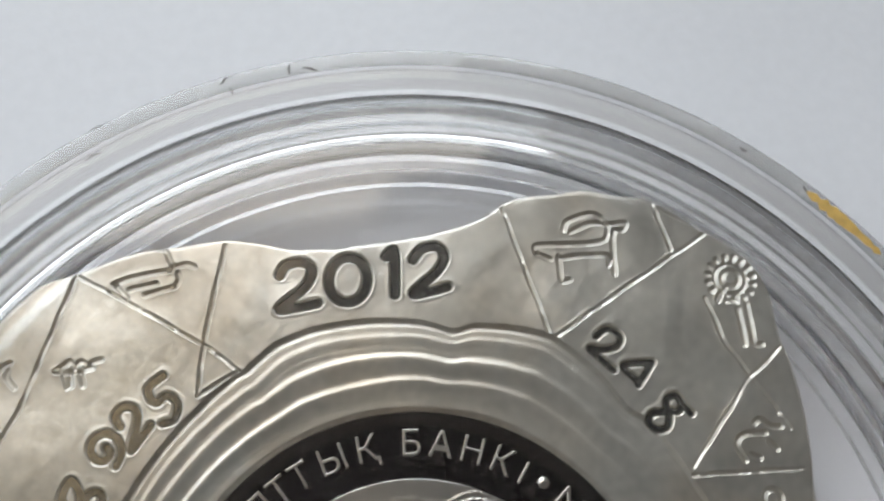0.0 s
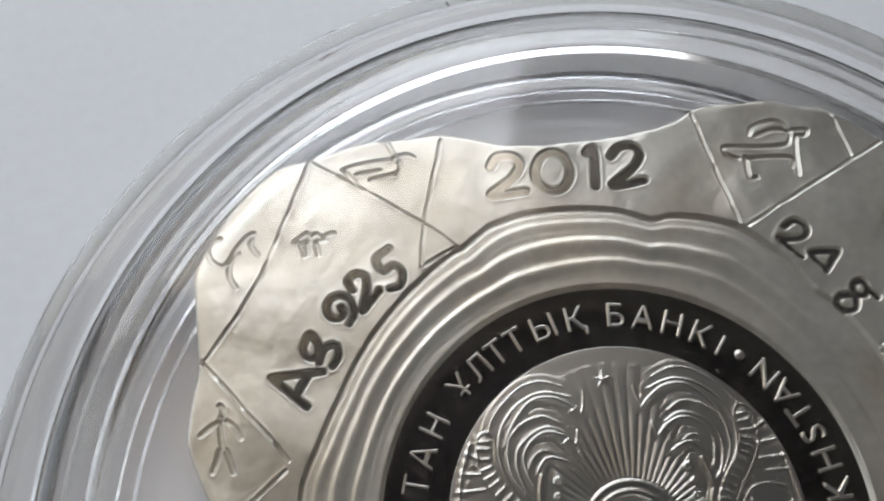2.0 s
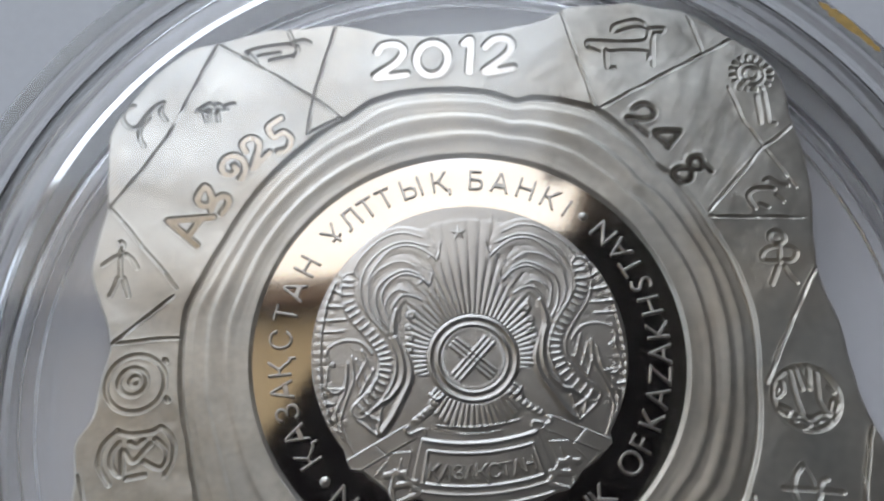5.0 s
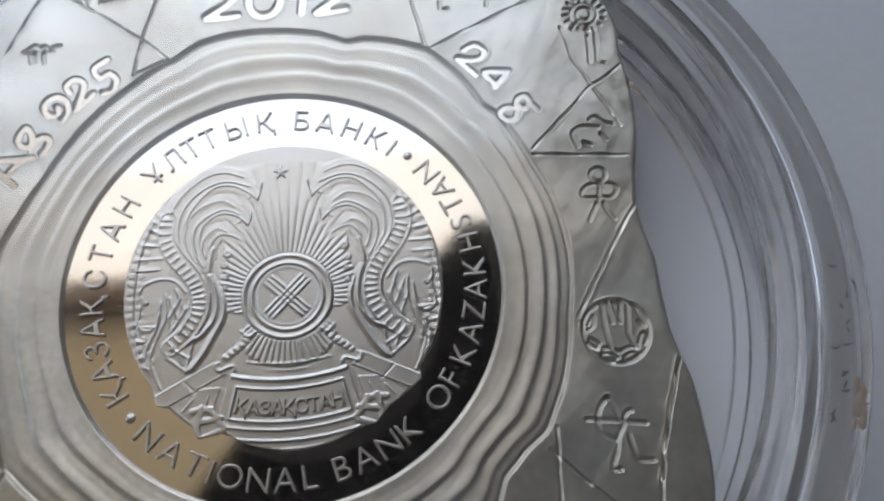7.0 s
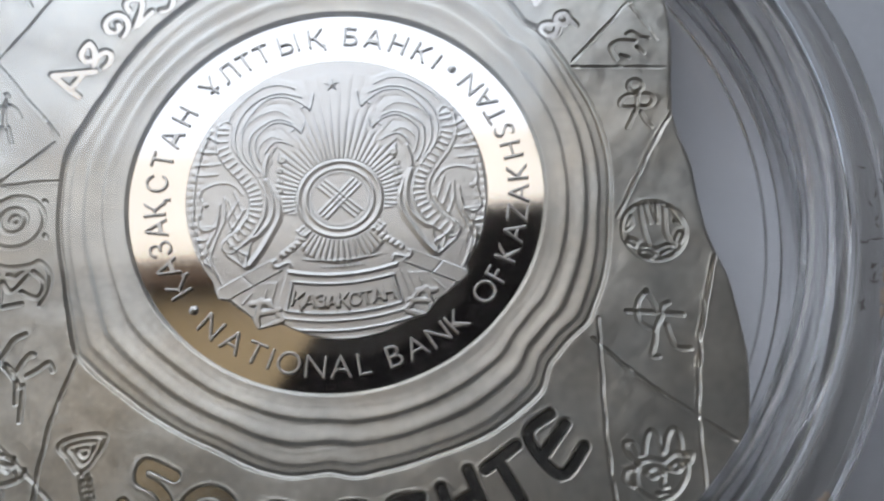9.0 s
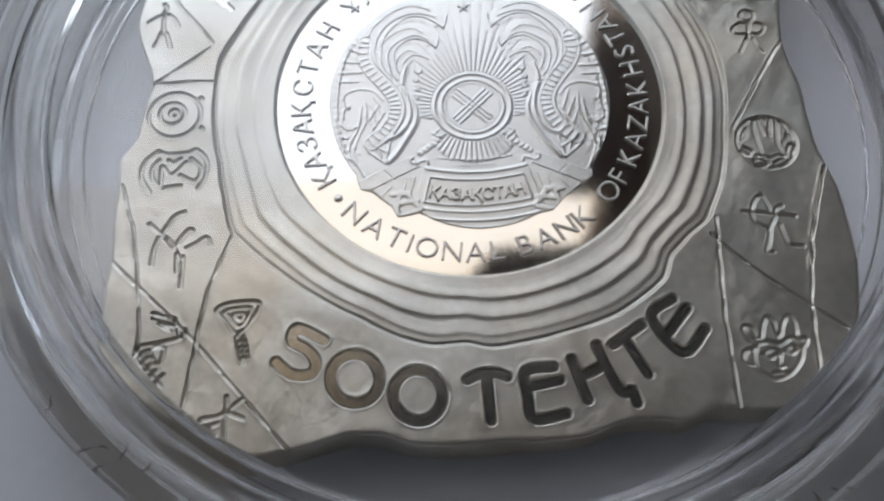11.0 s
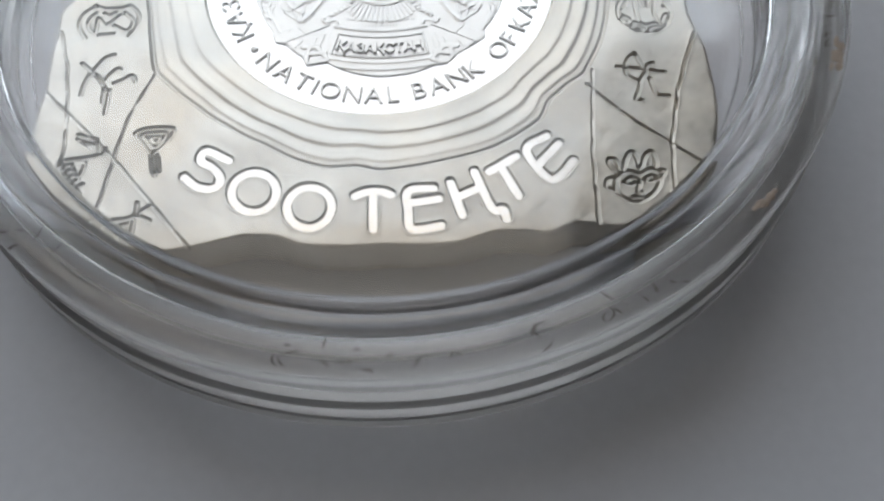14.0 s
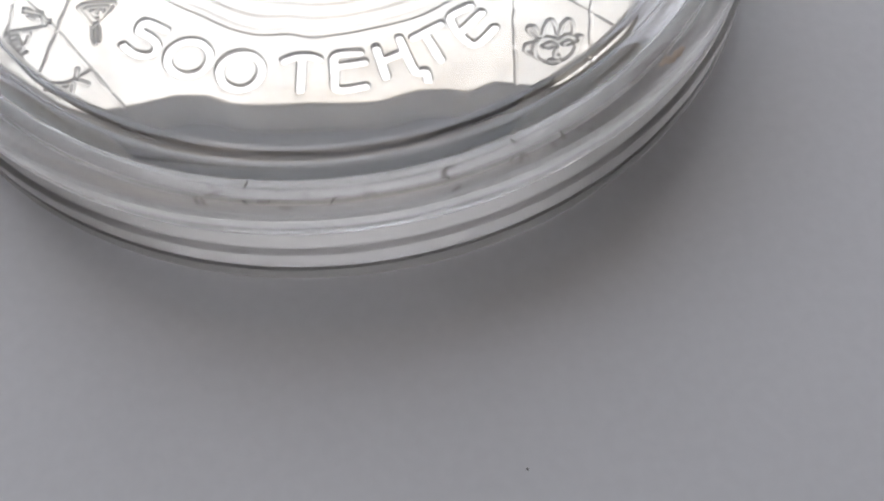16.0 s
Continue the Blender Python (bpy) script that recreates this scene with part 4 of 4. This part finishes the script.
def emblem_height(x, y):
    """The struck relief of the central emblem, in mm."""
    across_all, up_all = x, y
    x, y = x - 0.06, y - 0.04
    h = 0.006 * relief_noise(x, y, 1.1, 9)
    dx, dy = across_all - SUN[0], up_all - SUN[1]
    r, a = np.hypot(dx, dy), np.degrees(np.arctan2(np.abs(dx), dy))
    reach = np.interp(a, [0, 28, 40, 55, 100, 110, 122, 132, 150, 180], [6.2, 6.0, 3.9, 3.0, 2.6, 1.9, 1.9, 2.6, 2.9, 3.0])
    rays = np.abs(np.cos(np.radians(a) * 34)) ** 0.7
    h += 0.12 * rays * smoothstep((reach - r) / 0.15) * smoothstep((r - 1.84) / 0.06) * (1 - 0.6 * smoothstep((r - 3.4) / 1.6))
    # the round crown with its crossed bars
    h = np.where(r < 1.84, 0.05, h)
    h += 0.17 * np.exp(-(((r - 1.72) / 0.085) ** 2)) + 0.15 * np.exp(-(((r - 1.40) / 0.07) ** 2))
    h += np.where((r > 1.16) & (r < 1.26), 0.06 * np.abs(np.cos(np.arctan2(dy, dx) * 40)), 0)
    bars = []
    for sx in (1, -1):
        along, across = (dx + sx * dy) / 1.414, (dx - sx * dy) / 1.414
        bars.append(np.maximum.reduce([np.exp(-(((across - o) / 0.055) ** 2)) for o in (-0.2, 0, 0.2)]) * smoothstep((1.08 - np.abs(along)) / 0.05))
    h += np.where(r < 1.2, 0.13 * np.maximum(*bars) + 0.07 * bars[0] * bars[1], 0)
    # wings: three nested groups of curled plumes with hooked tips, some beaded
    mask = np.zeros_like(h)
    lines = np.zeros_like(h)
    for n, q in enumerate(FEATHERS):
        for side in mirrored([curved(q, 8)]):
            d = stroke_distance(x, y, side, 0.6)
            mask = np.maximum(mask, smoothstep((0.34 - d) / 0.12))
            fade = 1.0
            if n in (0, 3, 6):  # a beaded edge
                fade = 0.1 + 0.9 * np.abs(np.sin(np.arctan2(y - 2.6, np.abs(x - 0.05) - 2.7) * 30)) ** 0.6
            # a sharp lip, sloping off towards the crown
            inner = np.hypot(np.abs(x - 0.05) - 2.75, y - 2.5) < np.hypot(*(np.array(q[len(q) // 2]) - (2.75, 2.5)))
            lines = np.maximum(lines, fade * ridge(d, 0.036, 0.15))
            lines = np.maximum(lines, np.where(inner, 0.055 * np.clip(1 - d / 0.2, 0, 1), 0))
    h = h * (1 - mask) + mask * 0.08 + lines
    for side in mirrored(TIPS):
        h += ridge(stroke_distance(x, y, side, 0.4), 0.035, 0.14)
    for q in mirrored([curved(q, 6) for q in NECK]):
        d = stroke_distance(x, y, q, 0.6)
        m = smoothstep((0.2 - d) / 0.08)
        h = h * (1 - m) + m * 0.06 + ridge(d, 0.075, 0.15)
    for q in mirrored([curved(q, 8) for q in BODY]):
        d = stroke_distance(x, y, q, 0.6)
        m = smoothstep((0.36 - d) / 0.06)
        h = h * (1 - m) + m * 0.10 * np.sqrt(np.clip(1 - (d / 0.37) ** 2, 0, 1)) + ridge(d - 0.33, 0.045, 0.09)
        ticks = list(zip(q, q[1:]))[::3]
        for (px, py), (qx, qy) in ticks:
            l = math.hypot(qx - px, qy - py) + 1e-6
            nx, ny = -(qy - py) / l, (qx - px) / l
            t = stroke_distance(x, y, [(px - 0.28 * nx, py - 0.28 * ny), (px + 0.1 * nx + 0.1 * qx - 0.1 * px, py + 0.1 * ny)], 0.2)
            h += ridge(t, 0.05, 0.10)
    for q in mirrored([curved(q, 6) for q in HEAD]):
        d = stroke_distance(x, y, q, 0.6)
        h += ridge(d, 0.05, 0.09)
    for q in mirrored(TAIL):
        h += ridge(stroke_distance(x, y, q, 0.4), 0.05, 0.11)
    # beaded ground along the border of the disc
    rr, aa = np.hypot(x, y), np.degrees(np.arctan2(y, np.abs(x)))
    border = smoothstep((rr - 5.55) / 0.3) * smoothstep((aa + 32) / 6) * smoothstep((40 - aa) / 6)
    h += 0.07 * border * np.abs(np.sin(rr * 9) * np.sin(np.radians(aa) * 55))
    # curls at the neck and the eye
    for cx, cy, cr in CURLS:
        for sx in (1, -1):
            d = np.hypot(x - (0.05 + sx * (cx - 0.05)), y - cy)
            m = smoothstep((cr - d) / 0.05)
            h = h * (1 - m) + m * (0.1 + 0.2 * np.sqrt(np.clip(1 - (d / cr) ** 2, 0, 1)) - 0.10 * np.exp(-((d / (0.35 * cr)) ** 2)))
    # the scroll under the crown: cords, folded ends, knots, and the band for its word
    x, y = across_all, up_all
    for q in facing([[(-1.23, -1.9), (-1.71, -2.34), (-2.31, -2.77)]]):
        d = stroke_distance(x, y, q, 0.6)
        m = smoothstep((0.17 - d) / 0.05)
        h = h * (1 - m) + m * (0.06 + 0.12 * np.abs(np.sin((x * (1 if q[0][0] > 0 else -1) - y) * 9)) * np.clip(1 - (d / 0.17) ** 2, 0, 1))
    under = [(-4.48, -4.48), (-3.84, -3.92), (-2.5, -3.9), (-2.75, -4.75), (-3.42, -5.46)]
    over = [(-5.02, -4.05), (-2.74, -2.9), (-2.3, -3.42), (-4.5, -4.52), (-4.94, -4.46)]
    for lay, high, rise in ((under, 0.07, 0.04), (over, 0.15, 0.05)):
        for sx in (0, 1):
            c = [((0.2 - px) if sx else px, py) for px, py in lay]
            m, core = tile(x, y, c), tile(x, y, c, 0.10)
            h = h * (1 - m) + m * (high + rise * (1 - core))
    for q in facing([[(-3.95, -3.55), (-3.45, -4.05)]]):
        h -= ridge(stroke_distance(x, y, q, 0.4), 0.03, 0.10)
    for q in facing([[(-3.55, -4.3), (-3.95, -4.75)], [(-2.95, -4.2), (-3.1, -4.7)]]):
        h += ridge(stroke_distance(x, y, q, 0.4), 0.03, 0.08)
    q, b = np.hypot(x - 0.1, y - 4.6), np.abs(np.degrees(np.arctan2(x - 0.1, 4.6 - y)))
    m = smoothstep((q - 8.3) / 0.04) * smoothstep((11.14 - q) / 0.05) * smoothstep((15.6 + (q - 8.3) * 0.1 - b) / 0.25)
    h = h * (1 - m) + 0.07 * m
    m = smoothstep((q - 8.82) / 0.05) * smoothstep((10.0 - q) / 0.05) * smoothstep((13.1 - b) / 0.3)
    h -= 0.05 * m
    for rad, most, wide, high in ((8.42, 15.5, 0.06, 0.14), (8.78, 13.5, 0.045, 0.13), (10.04, 13.6, 0.045, 0.13), (10.34, 13.8, 0.05, 0.09), (10.75, 14.4, 0.05, 0.12), (11.08, 14.6, 0.05, 0.06)):
        h += high * np.exp(-(((q - rad) / wide) ** 2)) * smoothstep((most - b) / 0.5)
    h += np.where((q > 8.78) & (q < 10.04), ridge((b - 13.3) * 0.165, 0.05, 0.12), 0)
    curl = [[(-2.62, -2.96), (-2.72, -3.12), (-2.55, -3.28), (-2.36, -3.2), (-2.05, -3.12), (-1.96, -3.3)], [(-1.7, -1.75), (-1.45, -2.0), (-1.2, -1.86)]]
    for q2 in facing([curved(c, 5) for c in curl]):
        h += ridge(stroke_distance(x, y, q2, 0.4), 0.055, 0.13)
    for knot in ([(-3.56, -4.77), (-2.85, -4.75)], [(-3.21, -4.66), (-3.39, -5.46), (-3.3, -5.86)], [(-2.86, -4.82), (-2.37, -5.5)], [(-2.40, -5.56), (-3.2, -5.84)], [(-3.3, -5.2), (-2.5, -5.1)]):
        for side in facing([knot]):
            d = stroke_distance(x, y, side, 0.5)
            m = smoothstep((0.13 - d) / 0.035)
            h = h * (1 - m) + m * (0.17 + 0.05 * np.sqrt(np.clip(1 - (d / 0.13) ** 2, 0, 1)))
    # a dotted hem across the fan
    h += np.where((np.abs(q - 7.78) < 0.05) & (b < 12), 0.10 * np.abs(np.cos(np.radians(b) * 75)) ** 0.5, 0)
    h += np.where((np.abs(q - 8.05) < 0.05) & (b < 6) & (np.sin(b * 5.5) > -0.2), 0.09, 0)
    # the star: five faceted arms
    sx, sy = x - STAR[0], y - STAR[1]
    sr, sa = np.hypot(sx, sy), np.degrees(np.arctan2(sx, sy))
    f = np.abs((sa + 36) % 72 - 36)
    arm = 0.38 * 0.309 / np.cos(np.radians(f - 72))
    h = np.where(sr < arm + 0.03, h + 0.20 * np.clip(1 - sr / arm, 0, 1) + 0.14 * smoothstep((arm - sr) / 0.05), h)
    return h


def build_emblem(coin):
    turns, rings = 1500, 290
    a = np.linspace(-np.pi / 2, 1.5 * np.pi, turns, endpoint=False)
    edge = np.interp(np.degrees(a), *zip(*EMBLEM_EDGE))
    r = np.linspace(0.002, 1, rings) ** 0.8
    x, y = np.outer(r, edge * np.cos(a)).ravel(), np.outer(r, edge * np.sin(a)).ravel()
    h = np.maximum(emblem_height(x, y), -0.02)
    top = np.stack([x, y, COIN_TOP + RING_Z + 0.05 + 0.19 * h], -1)
    foot = np.stack([(edge + 0.02) * np.cos(a), (edge + 0.02) * np.sin(a), np.full(turns, COIN_TOP + RING_Z - 0.05)], -1)
    return quad_mesh("emblem", np.concatenate([top, foot]), polar_quads(rings + 1, turns), EMBLEM, coin, "sandblasted state emblem in relief")


def build_coin():
    coin = tagged(new("silver_coin"), "uneven-edged silver commemorative coin with rock drawings, inside the capsule", "coin")
    coin.location.z = -0.24 * MM  # rests on the tray
    build_field(coin)
    build_mirror_ring(coin)
    emblem = build_emblem(coin)
    for chars, half in DIGITS:
        for strokes in chars:
            stroke_slab("character", strokes, half, -0.11, SATIN, coin, lean=0.035 if chars is YEAR else 0.06 if chars is METAL else 0.0)
    z = RING_Z + 0.03
    for text, angles in (("ҚАЗАҚСТАН", (210.3, 203.2, 196.0, 189.0, 181.6, 173.0, 164.6, 156.6, 147.6)), ("ҰЛТТЫҚ", (134.3, 126.8, 120.0, 113.6, 104.4, 94.6)), ("БАНКІ", (82.9, 75.0, 66.4, 57.8, 51.6))):
        curved_text(text, angles, 7.1, 1.28, z, coin, EMBLEM)
    for text, angles in (("NATIONAL", (227.0, 235.4, 243.0, 248.0, 253.6, 261.6, 269.0, 275.8)), ("BANK", (285.0, 291.8, 299.4, 306.4)), ("OF", (319.0, 325.6)), ("KAZAKHSTAN", (333.6, 340.6, 347.4, 354.2, 361.6, 369.6, 377.0, 383.4, 390.0, 397.4))):
        curved_text(text, angles, 8.05, 1.32, z, coin, EMBLEM, outward=False)
    for a in (219.3, 45.8):
        dome("dot", 7.6 * math.cos(radians(a)), 7.6 * math.sin(radians(a)), 0.2, 0.09, RING_Z, EMBLEM, coin)
    curved_text("ҚАЗАҚСТАН", [259.0 + 2.75 * n for n in range(9)], 9.78, 0.76, RING_Z + 0.105, emblem, EMBLEM, outward=False, centre=(0.1, 4.6), name="scroll_letter")
    return coin


build_room()
build_table()
capsule = build_capsule()
tagged(dome("dirt_speck", 9.63, -30.85, 0.05, 0.03, -COIN_TOP, DIRT, None), "tiny dark speck of dirt on the table", "dirt speck")
coin = build_coin()
